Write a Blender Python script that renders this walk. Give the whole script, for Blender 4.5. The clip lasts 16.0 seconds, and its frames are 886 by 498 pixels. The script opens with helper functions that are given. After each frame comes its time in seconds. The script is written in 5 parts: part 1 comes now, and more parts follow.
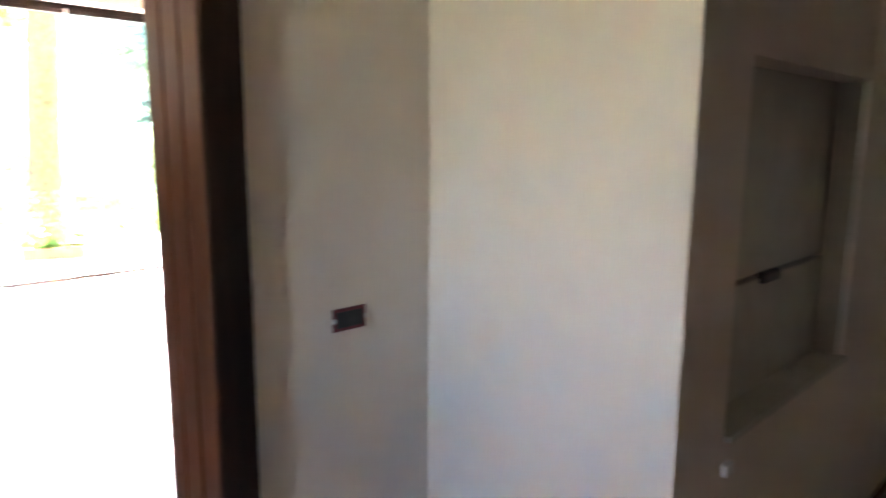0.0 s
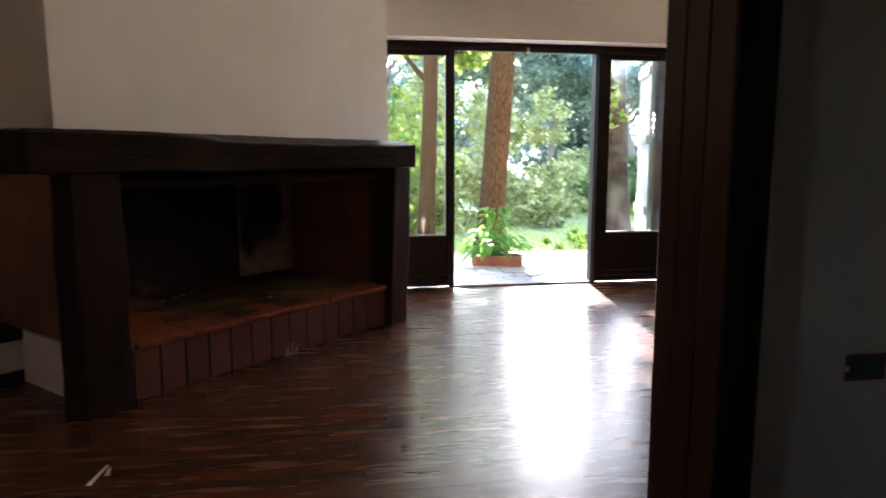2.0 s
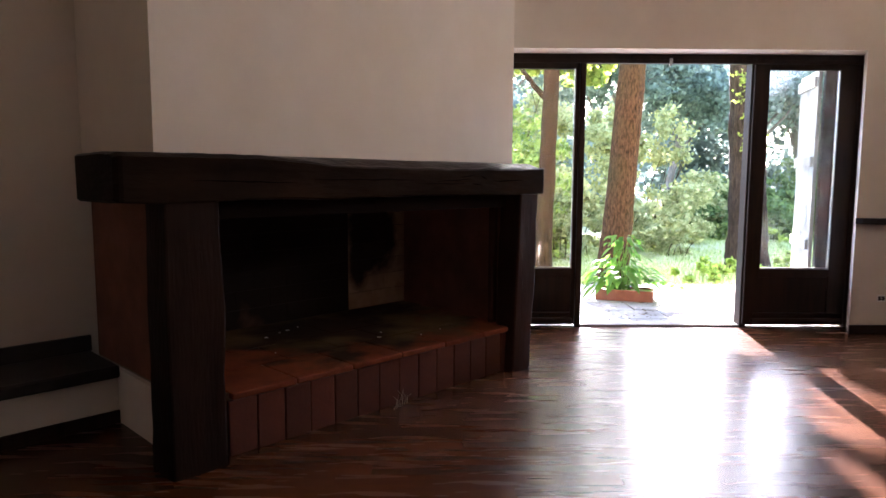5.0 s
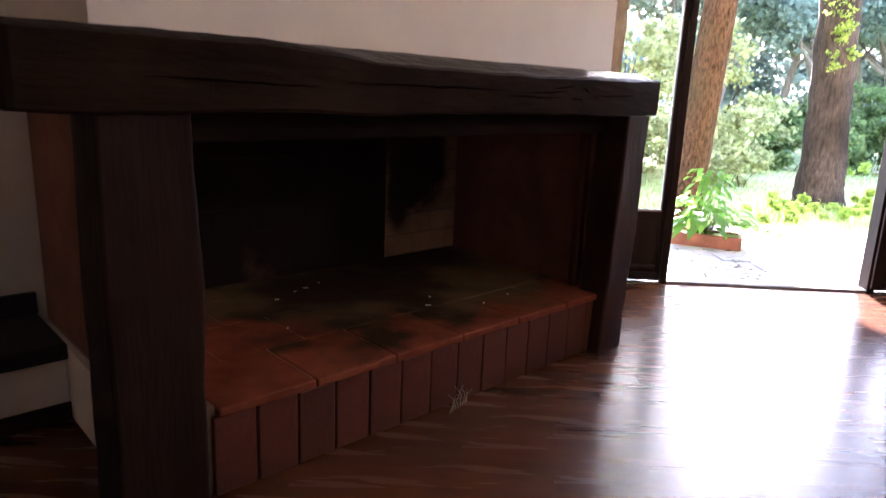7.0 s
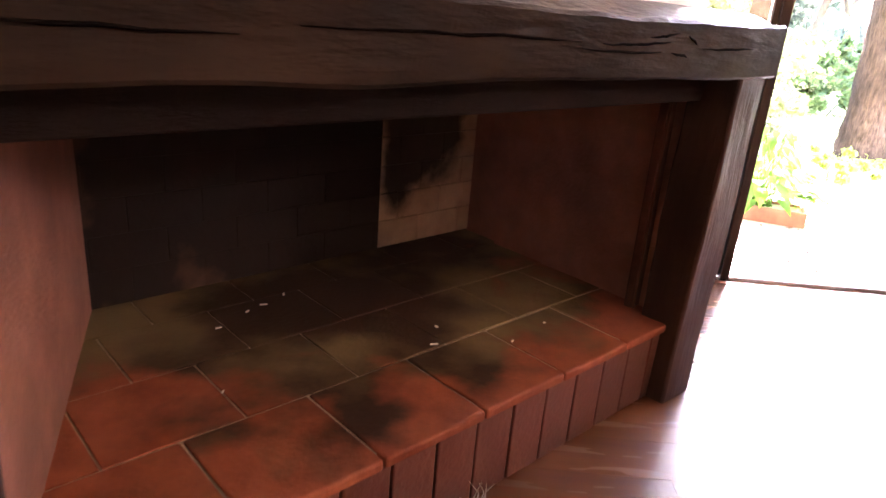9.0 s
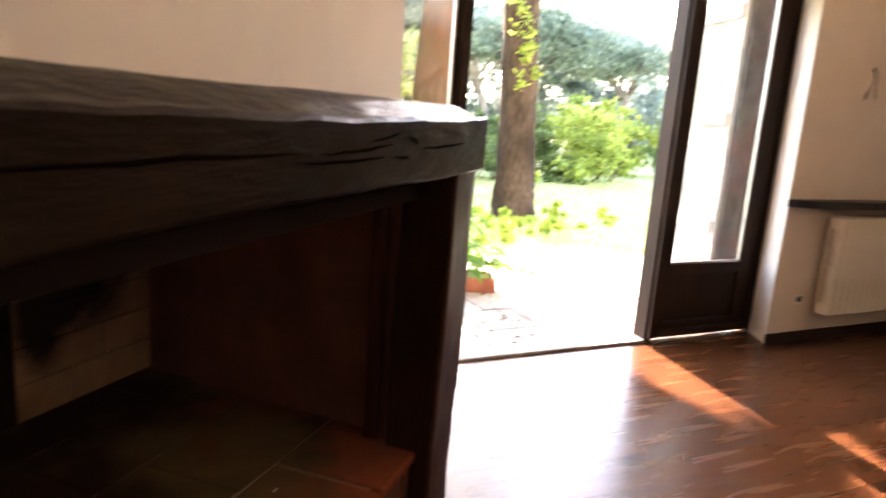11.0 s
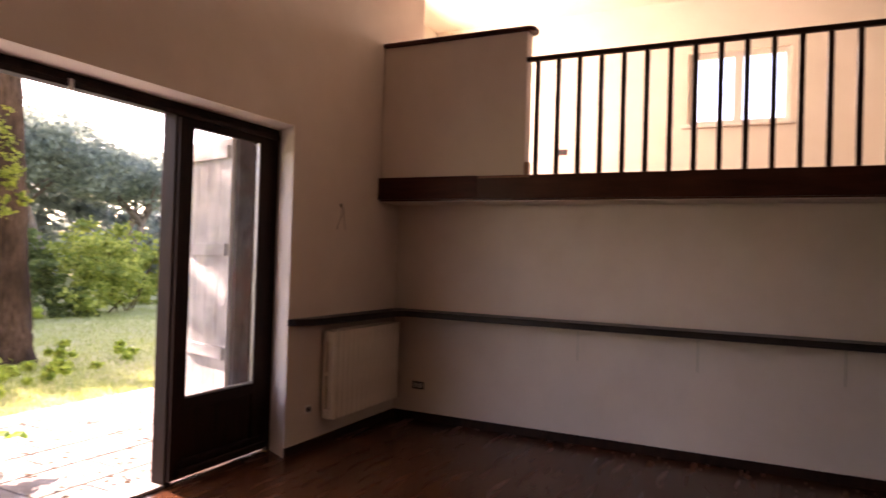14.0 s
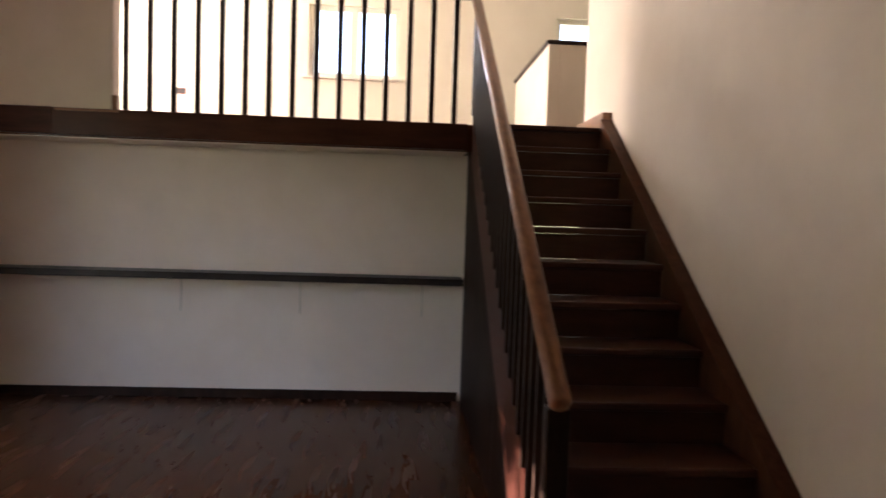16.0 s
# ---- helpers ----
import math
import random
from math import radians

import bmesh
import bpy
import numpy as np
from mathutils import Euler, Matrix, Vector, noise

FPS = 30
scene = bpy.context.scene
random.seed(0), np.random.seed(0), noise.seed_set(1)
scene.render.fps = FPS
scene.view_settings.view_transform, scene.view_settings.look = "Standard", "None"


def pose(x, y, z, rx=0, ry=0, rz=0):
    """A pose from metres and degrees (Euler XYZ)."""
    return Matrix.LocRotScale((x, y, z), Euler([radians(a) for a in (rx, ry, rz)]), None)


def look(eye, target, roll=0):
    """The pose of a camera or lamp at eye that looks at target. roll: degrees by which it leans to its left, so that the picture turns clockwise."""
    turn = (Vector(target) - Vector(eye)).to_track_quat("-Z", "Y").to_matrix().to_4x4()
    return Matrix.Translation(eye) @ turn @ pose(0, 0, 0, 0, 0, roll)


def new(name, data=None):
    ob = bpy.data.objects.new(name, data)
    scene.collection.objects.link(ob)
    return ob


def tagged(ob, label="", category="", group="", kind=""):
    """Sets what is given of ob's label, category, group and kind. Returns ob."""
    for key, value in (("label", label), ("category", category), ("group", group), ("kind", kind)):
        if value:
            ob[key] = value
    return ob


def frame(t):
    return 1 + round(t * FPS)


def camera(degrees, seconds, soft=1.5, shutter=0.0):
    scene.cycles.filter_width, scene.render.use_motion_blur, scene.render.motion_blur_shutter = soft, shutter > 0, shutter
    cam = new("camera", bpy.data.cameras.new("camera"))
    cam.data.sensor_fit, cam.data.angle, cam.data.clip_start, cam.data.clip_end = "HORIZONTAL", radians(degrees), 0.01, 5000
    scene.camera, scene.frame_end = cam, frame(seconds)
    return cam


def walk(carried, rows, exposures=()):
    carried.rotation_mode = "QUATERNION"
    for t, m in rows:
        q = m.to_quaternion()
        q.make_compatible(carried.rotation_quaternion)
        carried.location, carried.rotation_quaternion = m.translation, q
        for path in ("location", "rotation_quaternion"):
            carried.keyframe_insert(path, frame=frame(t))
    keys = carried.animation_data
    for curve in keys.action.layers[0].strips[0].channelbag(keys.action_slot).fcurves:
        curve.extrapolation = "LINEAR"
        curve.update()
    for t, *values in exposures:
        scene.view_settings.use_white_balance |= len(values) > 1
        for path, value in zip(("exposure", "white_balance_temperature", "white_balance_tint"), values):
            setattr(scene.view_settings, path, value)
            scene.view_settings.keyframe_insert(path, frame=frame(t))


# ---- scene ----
cam = camera(67.2, 16.0, 1.5, 0.5)
PATH = [
    (0, (-0.996, -6.396, 1.24), (0.367, -4.969, 0.909), 0.4),
    (0.5, (-1.044, -6.373, 1.241), (-0.005, -4.702, 0.884), 0.1),
    (1, (-1.097, -6.338, 1.241), (-0.344, -4.517, 0.899), -0.0),
    (1.5, (-1.137, -6.319, 1.239), (-0.621, -4.411, 0.932), 0.2),
    (2, (-1.165, -6.3, 1.24), (-0.831, -4.346, 0.97), -0.0),
    (2.5, (-1.173, -6.31, 1.246), (-1.019, -4.33, 1.011), -0.1),
    (3, (-1.198, -6.303, 1.251), (-1.138, -4.315, 1.041), 0.0),
    (3.5, (-1.197, -6.259, 1.253), (-1.156, -4.27, 1.054), 0.0),
    (6, (-1.307, -5.181, 1.284), (-1.357, -3.198, 1.023), 1.5),
    (6.5, (-1.381, -4.902, 1.267), (-1.468, -2.936, 0.911), 2.2),
    (7, (-1.452, -4.594, 1.252), (-1.497, -2.648, 0.79), 2.3),
    (7.5, (-1.479, -4.313, 1.268), (-1.519, -2.396, 0.702), 3.1),
    (8, (-1.497, -4.055, 1.275), (-1.553, -2.162, 0.63), 3.8),
    (8.2, (-1.526, -3.952, 1.282), (-1.585, -2.071, 0.606), 4.3),
    (10.3, (-1.546, -3.222, 1.315), (-1.356, -1.338, 0.672), 4.7),
    (10.5, (-1.549, -3.181, 1.303), (-1.16, -1.302, 0.738), 4.7),
    (11, (-1.545, -3.138, 1.347), (-0.696, -1.372, 0.944), 4.1),
    (11.5, (-1.539, -3.035, 1.399), (-0.466, -1.369, 1.125), 3.8),
    (12, (-1.549, -3.068, 1.421), (-0.34, -1.479, 1.295), 3.4),
    (12.5, (-1.536, -3.095, 1.439), (-0.153, -1.65, 1.432), 3.3),
    (13, (-1.529, -3.075, 1.414), (0.053, -1.852, 1.456), 2.8),
    (13.5, (-1.494, -3.175, 1.438), (0.202, -2.116, 1.473), 2.1),
    (14, (-1.468, -3.258, 1.429), (0.328, -2.379, 1.452), 1.8),
    (14.5, (-1.422, -3.33, 1.429), (0.471, -2.686, 1.419), 1.5),
    (15, (-1.382, -3.417, 1.437), (0.58, -3.035, 1.396), 1.8),
    (15.5, (-1.372, -3.491, 1.428), (0.623, -3.375, 1.36), 1.9),
    (16, (-1.361, -3.577, 1.42), (0.63, -3.695, 1.322), 1.9),
]
EXPOSURES = [(0.0, 7.35, 5900, 18), (0.5, 6.2, 5800, 16), (1.0, 4.6, 5700, 13), (1.5, 4.1, 5600, 12), (2.0, 3.9, 5600, 14), (3.5, 3.8, 5700, 19), (6.0, 4.3, 5700, 25), (6.5, 4.4, 5700, 26), (7.0, 4.55, 5700, 27), (8.0, 4.85, 5800, 28), (10.3, 7.75, 7300, 44), (10.6, 7.15, 7400, 42), (11.0, 4.65, 7200, 24), (11.5, 3.7, 8000, 34), (12.0, 3.25, 8500, 37), (12.5, 2.85, 8800, 47), (13.5, 2.75, 8300, 48), (14.0, 2.95, 7600, 46), (15.0, 3.37, 6750, 43), (16.0, 3.4, 6400, 22)]
walk(cam, [(t, look(eye, target, roll)) for t, eye, target, roll in PATH], EXPOSURES)

# ---- world and sun ----
SUN_EL, SUN_AZ = radians(21.5), radians(9.0)
world = bpy.data.worlds.new("sky")
scene.world = world
world.use_nodes = True
wn = world.node_tree.nodes
sky = wn.new("ShaderNodeTexSky")
sky.sky_type, sky.sun_disc = "NISHITA", False
sky.sun_elevation, sky.sun_rotation = SUN_EL, SUN_AZ
wn["Background"].inputs["Strength"].default_value = 0.15
world.node_tree.links.new(sky.outputs[0], wn["Background"].inputs["Color"])
sun_data = bpy.data.lights.new("sun", "SUN")
sun_data.energy, sun_data.angle, sun_data.color = 5.0, radians(0.6), (1.0, 0.93, 0.82)
sun = new("sun", sun_data)
sun_way = Vector((math.sin(SUN_AZ) * math.cos(SUN_EL), math.cos(SUN_AZ) * math.cos(SUN_EL), math.sin(SUN_EL)))
sun.matrix_world = look(sun_way * 30, (0, 0, 0))


def window_light(name, eye, target, width, height, watts, color=(0.9, 0.95, 1.0)):
    data = bpy.data.lights.new(name, "AREA")
    data.shape, data.size, data.size_y, data.energy, data.color = "RECTANGLE", width, height, watts, color
    ob = new(name, data)
    ob.matrix_world = look(eye, target)
    return ob


window_light("skylight_door", (0.7, 0.35, 1.15), (0.7, -3, 0.9), 1.4, 2.1, 0.8)
# lamp in an assumed north window, out of view, to brighten the upper room
window_light("skylight_upper_north", (5.5, 1.0, 3.4), (5.5, -3, 3.0), 2.4, 1.2, 32, (1.0, 0.945, 0.78))
window_light("skylight_upper_east", (7.12, -2.87, 3.57), (3, -2.87, 3.1), 1.0, 0.75, 3.5, (1.0, 0.95, 0.88))
# added fill lamp for the hall, no such source is seen
window_light("hall_fill_light", (-3.1, -5.805, 1.4), (0, -5.6, 1.2), 0.24, 0.74, 0.032, (1.0, 0.92, 0.83))


# ---- materials ----
def mat(name, col, col2, rough=0.6, scale=6.0, stretch=(1, 1, 1), bump=0.15, metal=0.0, vary=0.0, stain=None, stain_scale=1.2, stain_amount=0.4, detail=6.0, turn=0.0, fine=60.0, spec=0.5, span=0.1):
    m = bpy.data.materials.new(name)
    m.use_nodes = True
    t = m.node_tree
    n, l = t.nodes, t.links
    b = n["Principled BSDF"]
    b.inputs["Metallic"].default_value = metal
    b.inputs["Specular IOR Level"].default_value = spec
    co = n.new("ShaderNodeTexCoord")
    mp = n.new("ShaderNodeMapping")
    mp.inputs["Scale"].default_value = stretch
    mp.inputs["Rotation"].default_value = (0, 0, radians(turn))
    l.new(co.outputs["Object"], mp.inputs["Vector"])
    no = n.new("ShaderNodeTexNoise")
    no.inputs["Scale"].default_value, no.inputs["Detail"].default_value, no.inputs["Roughness"].default_value = scale, detail, 0.6
    l.new(mp.outputs[0], no.inputs["Vector"])
    rp = n.new("ShaderNodeValToRGB")
    rp.color_ramp.elements[0].position, rp.color_ramp.elements[1].position = 0.3, 0.7
    rp.color_ramp.elements[0].color, rp.color_ramp.elements[1].color = (*col, 1), (*col2, 1)
    l.new(no.outputs["Fac"], rp.inputs["Fac"])
    out = rp.outputs["Color"]
    if stain:
        n2 = n.new("ShaderNodeTexNoise")
        n2.inputs["Scale"].default_value, n2.inputs["Detail"].default_value = stain_scale, 4.0
        l.new(co.outputs["Object"], n2.inputs["Vector"])
        r2 = n.new("ShaderNodeValToRGB")
        r2.color_ramp.elements[0].position, r2.color_ramp.elements[1].position = 0.45, 0.7
        r2.color_ramp.elements[1].color = (stain_amount, stain_amount, stain_amount, 1)
        l.new(n2.outputs["Fac"], r2.inputs["Fac"])
        mx = n.new("ShaderNodeMix")
        mx.data_type = "RGBA"
        l.new(r2.outputs["Color"], mx.inputs["Factor"])
        l.new(out, mx.inputs["A"])
        mx.inputs["B"].default_value = (*stain, 1)
        out = mx.outputs["Result"]
    if vary:
        oi = n.new("ShaderNodeObjectInfo")
        mr = n.new("ShaderNodeMapRange")
        mr.inputs["To Min"].default_value, mr.inputs["To Max"].default_value = 1 - vary, 1 + vary
        l.new(oi.outputs["Random"], mr.inputs["Value"])
        hs = n.new("ShaderNodeHueSaturation")
        l.new(mr.outputs[0], hs.inputs["Value"])
        l.new(out, hs.inputs["Color"])
        out = hs.outputs["Color"]
    l.new(out, b.inputs["Base Color"])
    rr = n.new("ShaderNodeMapRange")
    rr.inputs["To Min"].default_value, rr.inputs["To Max"].default_value = max(0.03, rough - span), min(1.0, rough + span)
    l.new(no.outputs["Fac"], rr.inputs["Value"])
    l.new(rr.outputs[0], b.inputs["Roughness"])
    nf = n.new("ShaderNodeTexNoise")
    nf.inputs["Scale"].default_value, nf.inputs["Detail"].default_value = fine, 3.0
    l.new(mp.outputs[0], nf.inputs["Vector"])
    ad = n.new("ShaderNodeMath")
    ad.operation = "ADD"
    l.new(no.outputs["Fac"], ad.inputs[0])
    l.new(nf.outputs["Fac"], ad.inputs[1])
    bp = n.new("ShaderNodeBump")
    bp.inputs["Strength"].default_value, bp.inputs["Distance"].default_value = bump, 0.02
    l.new(ad.outputs[0], bp.inputs["Height"])
    l.new(bp.outputs[0], b.inputs["Normal"])
    return m


def leafy(name, col, col2):
    """Leaf colour that varies from leaf to leaf, with light coming through."""
    m = bpy.data.materials.new(name)
    m.use_nodes = True
    t = m.node_tree
    n, l = t.nodes, t.links
    b = n["Principled BSDF"]
    b.inputs["Roughness"].default_value = 0.5
    ge = n.new("ShaderNodeNewGeometry")
    rp = n.new("ShaderNodeValToRGB")
    rp.color_ramp.elements[0].color, rp.color_ramp.elements[1].color = (*col, 1), (*col2, 1)
    l.new(ge.outputs["Random Per Island"], rp.inputs["Fac"])
    l.new(rp.outputs["Color"], b.inputs["Base Color"])
    tr = n.new("ShaderNodeBsdfTranslucent")
    l.new(rp.outputs["Color"], tr.inputs["Color"])
    mx = n.new("ShaderNodeMixShader")
    mx.inputs[0].default_value = 0.68
    l.new(b.outputs[0], mx.inputs[1])
    l.new(tr.outputs[0], mx.inputs[2])
    l.new(mx.outputs[0], n["Material Output"].inputs["Surface"])
    return m


def pane_material(name, dirt):
    m = bpy.data.materials.new(name)
    m.use_nodes = True
    t = m.node_tree
    n, l = t.nodes, t.links
    n.remove(n["Principled BSDF"])
    tr, gl, df = n.new("ShaderNodeBsdfTransparent"), n.new("ShaderNodeBsdfGlossy"), n.new("ShaderNodeBsdfDiffuse")
    gl.inputs["Roughness"].default_value = 0.02
    df.inputs["Color"].default_value = (0.75, 0.78, 0.8, 1)
    fc, pw, fr = n.new("ShaderNodeLayerWeight"), n.new("ShaderNodeMath"), n.new("ShaderNodeMath")
    pw.operation, fr.operation = "POWER", "MULTIPLY_ADD"
    pw.inputs[1].default_value, fr.inputs[1].default_value, fr.inputs[2].default_value = 4.0, 0.6, 0.03
    l.new(fc.outputs["Facing"], pw.inputs[0])
    l.new(pw.outputs[0], fr.inputs[0])
    m1, m2 = n.new("ShaderNodeMixShader"), n.new("ShaderNodeMixShader")
    l.new(fr.outputs[0], m1.inputs[0])
    l.new(tr.outputs[0], m1.inputs[1])
    l.new(gl.outputs[0], m1.inputs[2])
    co, no, rp = n.new("ShaderNodeTexCoord"), n.new("ShaderNodeTexNoise"), n.new("ShaderNodeMapRange")
    no.inputs["Scale"].default_value, no.inputs["Detail"].default_value = 4.0, 5.0
    rp.inputs["From Min"].default_value, rp.inputs["From Max"].default_value = 0.45, 0.68
    rp.inputs["To Max"].default_value = dirt
    l.new(co.outputs["Object"], no.inputs["Vector"])
    l.new(no.outputs["Fac"], rp.inputs["Value"])
    sc, m3 = n.new("ShaderNodeBsdfRefraction"), n.new("ShaderNodeMixShader")
    sc.inputs["Roughness"].default_value, sc.inputs["IOR"].default_value = 0.42, 1.45
    m3.inputs[0].default_value = 0.08
    l.new(sc.outputs[0], m3.inputs[1])
    l.new(df.outputs[0], m3.inputs[2])
    l.new(rp.outputs[0], m2.inputs[0])
    l.new(m1.outputs[0], m2.inputs[1])
    l.new(m3.outputs[0], m2.inputs[2])
    l.new(m2.outputs[0], n["Material Output"].inputs["Surface"])
    return m


PLASTER = mat("white_plaster", (0.67, 0.585, 0.50), (0.73, 0.645, 0.56), 0.85, 3.0, bump=0.06, stain=(0.62, 0.52, 0.425), stain_scale=0.9, stain_amount=0.35, fine=140)
CREAM = mat("cream_plaster", (0.81, 0.755, 0.64), (0.85, 0.80, 0.69), 0.85, 3.0, bump=0.06, fine=140)
# ceiling is never seen; this tone is chosen to control bounce light
CEILING = mat("unseen_ceiling_tone", (0.40, 0.33, 0.265), (0.50, 0.425, 0.35), 0.6, 3.0, (6, 0.6, 1), bump=0.1)
PARQUET = mat("parquet", (0.058, 0.0185, 0.0075), (0.094, 0.032, 0.012), 0.27, 2.6, (0.7, 5, 1), 0.012, vary=0.22, stain=(0.052, 0.017, 0.007), stain_scale=0.9, stain_amount=0.4, detail=2.0, fine=8, spec=0.29, span=0.02)


def sooted(name, clean, clean2, soot, centre, radius, scale=7.0, ashes=None, squash=(1, 1, 1)):
    """A burnt surface: soot gathered round the place of the fire, with a ragged edge, and pale ash."""
    m = mat(name, clean, clean2, 0.7, scale, bump=0.14, vary=0.1, spec=0.05)
    n, l = m.node_tree.nodes, m.node_tree.links
    b = n["Principled BSDF"]
    was = b.inputs["Base Color"].links[0].from_socket
    co, mp, ln = n.new("ShaderNodeTexCoord"), n.new("ShaderNodeMapping"), n.new("ShaderNodeVectorMath")
    mp.vector_type = "POINT"
    mp.inputs["Location"].default_value = [-c * k for c, k in zip(centre, squash)]
    mp.inputs["Scale"].default_value = squash
    ln.operation = "LENGTH"
    l.new(co.outputs["Object"], mp.inputs["Vector"])
    l.new(mp.outputs[0], ln.inputs[0])
    no = n.new("ShaderNodeTexNoise")
    no.inputs["Scale"].default_value, no.inputs["Detail"].default_value = 3.2, 7.0
    l.new(co.outputs["Object"], no.inputs["Vector"])
    ma = n.new("ShaderNodeMath")
    ma.operation = "MULTIPLY_ADD"
    ma.inputs[1].default_value = -1.5 * radius
    l.new(no.outputs["Fac"], ma.inputs[0])
    l.new(ln.outputs["Value"], ma.inputs[2])
    rg = n.new("ShaderNodeMapRange")
    rg.inputs["From Min"].default_value, rg.inputs["From Max"].default_value = 0.0, 0.24 * radius
    rg.inputs["To Min"].default_value, rg.inputs["To Max"].default_value = 0.92, 0.0
    l.new(ma.outputs[0], rg.inputs["Value"])
    mx = n.new("ShaderNodeMix")
    mx.data_type = "RGBA"
    l.new(rg.outputs[0], mx.inputs["Factor"])
    l.new(was, mx.inputs["A"])
    mx.inputs["B"].default_value = (*soot, 1)
    out = mx.outputs["Result"]
    if ashes:
        n2, r2 = n.new("ShaderNodeTexNoise"), n.new("ShaderNodeMapRange")
        n2.inputs["Scale"].default_value, n2.inputs["Detail"].default_value = 2.3, 8.0
        mp2 = n.new("ShaderNodeMapping")
        mp2.inputs["Location"].default_value = (4.0, 2.0, 0.0)
        l.new(co.outputs["Object"], mp2.inputs["Vector"])
        l.new(mp2.outputs[0], n2.inputs["Vector"])
        r2.inputs["From Min"].default_value, r2.inputs["From Max"].default_value, r2.inputs["To Max"].default_value = 0.42, 0.62, 0.75
        l.new(n2.outputs["Fac"], r2.inputs["Value"])
        both = n.new("ShaderNodeMath")
        both.operation = "MULTIPLY"
        l.new(r2.outputs[0], both.inputs[0])
        l.new(rg.outputs[0], both.inputs[1])
        m3 = n.new("ShaderNodeMix")
        m3.data_type = "RGBA"
        l.new(both.outputs[0], m3.inputs["Factor"])
        l.new(out, m3.inputs["A"])
        m3.inputs["B"].default_value = (*ashes, 1)
        out = m3.outputs["Result"]
    l.new(out, b.inputs["Base Color"])
    return m


GAP = mat("floor_joint", (0.075, 0.022, 0.010), (0.10, 0.030, 0.013), 0.5)
DARKWOOD = mat("dark_stained_wood", (0.013, 0.008, 0.006), (0.032, 0.016, 0.011), 0.46, 4.0, (6, 6, 0.6), 0.08, stain=(0.045, 0.022, 0.014), stain_scale=2.0, stain_amount=0.35, spec=0.12)
FASCIA = mat("red_brown_fascia", (0.034, 0.010, 0.007), (0.070, 0.021, 0.013), 0.45, 5.0, (6, 0.6, 6), 0.1, stain=(0.10, 0.03, 0.018), stain_scale=0.8, stain_amount=0.6, spec=0.12)
STAIRWOOD = mat("stair_wood", (0.032, 0.011, 0.0065), (0.064, 0.023, 0.0125), 0.36, 5.0, (3, 0.6, 3), 0.06, stain=(0.08, 0.03, 0.016), stain_scale=2.0, stain_amount=0.3, spec=0.15)
RAILWOOD = mat("handrail_wood", (0.16, 0.062, 0.028), (0.28, 0.12, 0.055), 0.35, 5.0, (0.8, 6, 6), 0.06)
JAMBWOOD = mat("jamb_wood", (0.055, 0.021, 0.011), (0.10, 0.040, 0.022), 0.32, 4.0, (7, 7, 0.5), 0.05, stain=(0.036, 0.014, 0.008), stain_scale=1.4, stain_amount=0.5, spec=0.07)
MANTEL = mat("old_black_oak", (0.009, 0.006, 0.0045), (0.024, 0.014, 0.009), 0.42, 1.6, (1.0, 1.0, 5), 0.30, stain=(0.040, 0.022, 0.014), stain_scale=2.4, stain_amount=0.45, turn=45, fine=9, spec=0.01)
POSTWOOD = mat("old_black_oak_post", (0.008, 0.0055, 0.0045), (0.022, 0.012, 0.009), 0.5, 2.4, (6, 6, 0.7), 0.18, stain=(0.045, 0.020, 0.013), stain_scale=1.6, stain_amount=0.45, fine=14, spec=0.04)
LINTEL = mat("dark_lintel_oak", (0.009, 0.0055, 0.0042), (0.020, 0.0115, 0.0085), 0.75, 2.0, (1, 1, 5), 0.2, turn=45, spec=0.02)
REDPOST = mat("red_black_oak_post", (0.026, 0.0115, 0.008), (0.054, 0.024, 0.016), 0.5, 2.4, (6, 6, 0.7), 0.16, stain=(0.012, 0.007, 0.006), stain_scale=1.8, stain_amount=0.5, fine=14, spec=0.05)
TERRACOTTA = mat("terracotta_pot", (0.22, 0.065, 0.030), (0.36, 0.125, 0.06), 0.5, 7.0, bump=0.12)
HEARTHTILE = sooted("hearth_tile", (0.135, 0.035, 0.017), (0.235, 0.067, 0.031), (0.018, 0.013, 0.009), (-2.21, -1.13, 0.29), 1.22, 7.0, (0.17, 0.115, 0.052))
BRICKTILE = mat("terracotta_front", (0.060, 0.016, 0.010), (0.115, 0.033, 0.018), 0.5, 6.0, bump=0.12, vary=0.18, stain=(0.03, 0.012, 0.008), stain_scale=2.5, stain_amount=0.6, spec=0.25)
MORTAR = mat("mortar", (0.22, 0.16, 0.11), (0.32, 0.24, 0.17), 0.9, 20.0, bump=0.2, stain=(0.05, 0.035, 0.028), stain_scale=1.5, stain_amount=0.8)
REDPLASTER = mat("red_plaster", (0.17, 0.070, 0.047), (0.28, 0.12, 0.08), 0.8, 5.0, bump=0.2, stain=(0.10, 0.046, 0.033), stain_scale=2.2, stain_amount=0.7, spec=0.1)
SOOT = sooted("sooty_brick", (0.060, 0.030, 0.019), (0.105, 0.052, 0.032), (0.013, 0.0085, 0.0065), (-2.1, -1.1, 0.95), 1.15, 4.0)
FIREBRICK = sooted("fire_brick", (0.20, 0.115, 0.07), (0.31, 0.195, 0.12), (0.010, 0.008, 0.007), (-1.73, -0.70, 0.86), 0.30, 6.0, None, (1.25, 1.25, 0.62))
SLATE = mat("dark_shelf", (0.020, 0.016, 0.0155), (0.042, 0.034, 0.032), 0.38, 6.0, bump=0.08, stain=(0.05, 0.038, 0.03), stain_scale=2.5, stain_amount=0.4, spec=0.12)
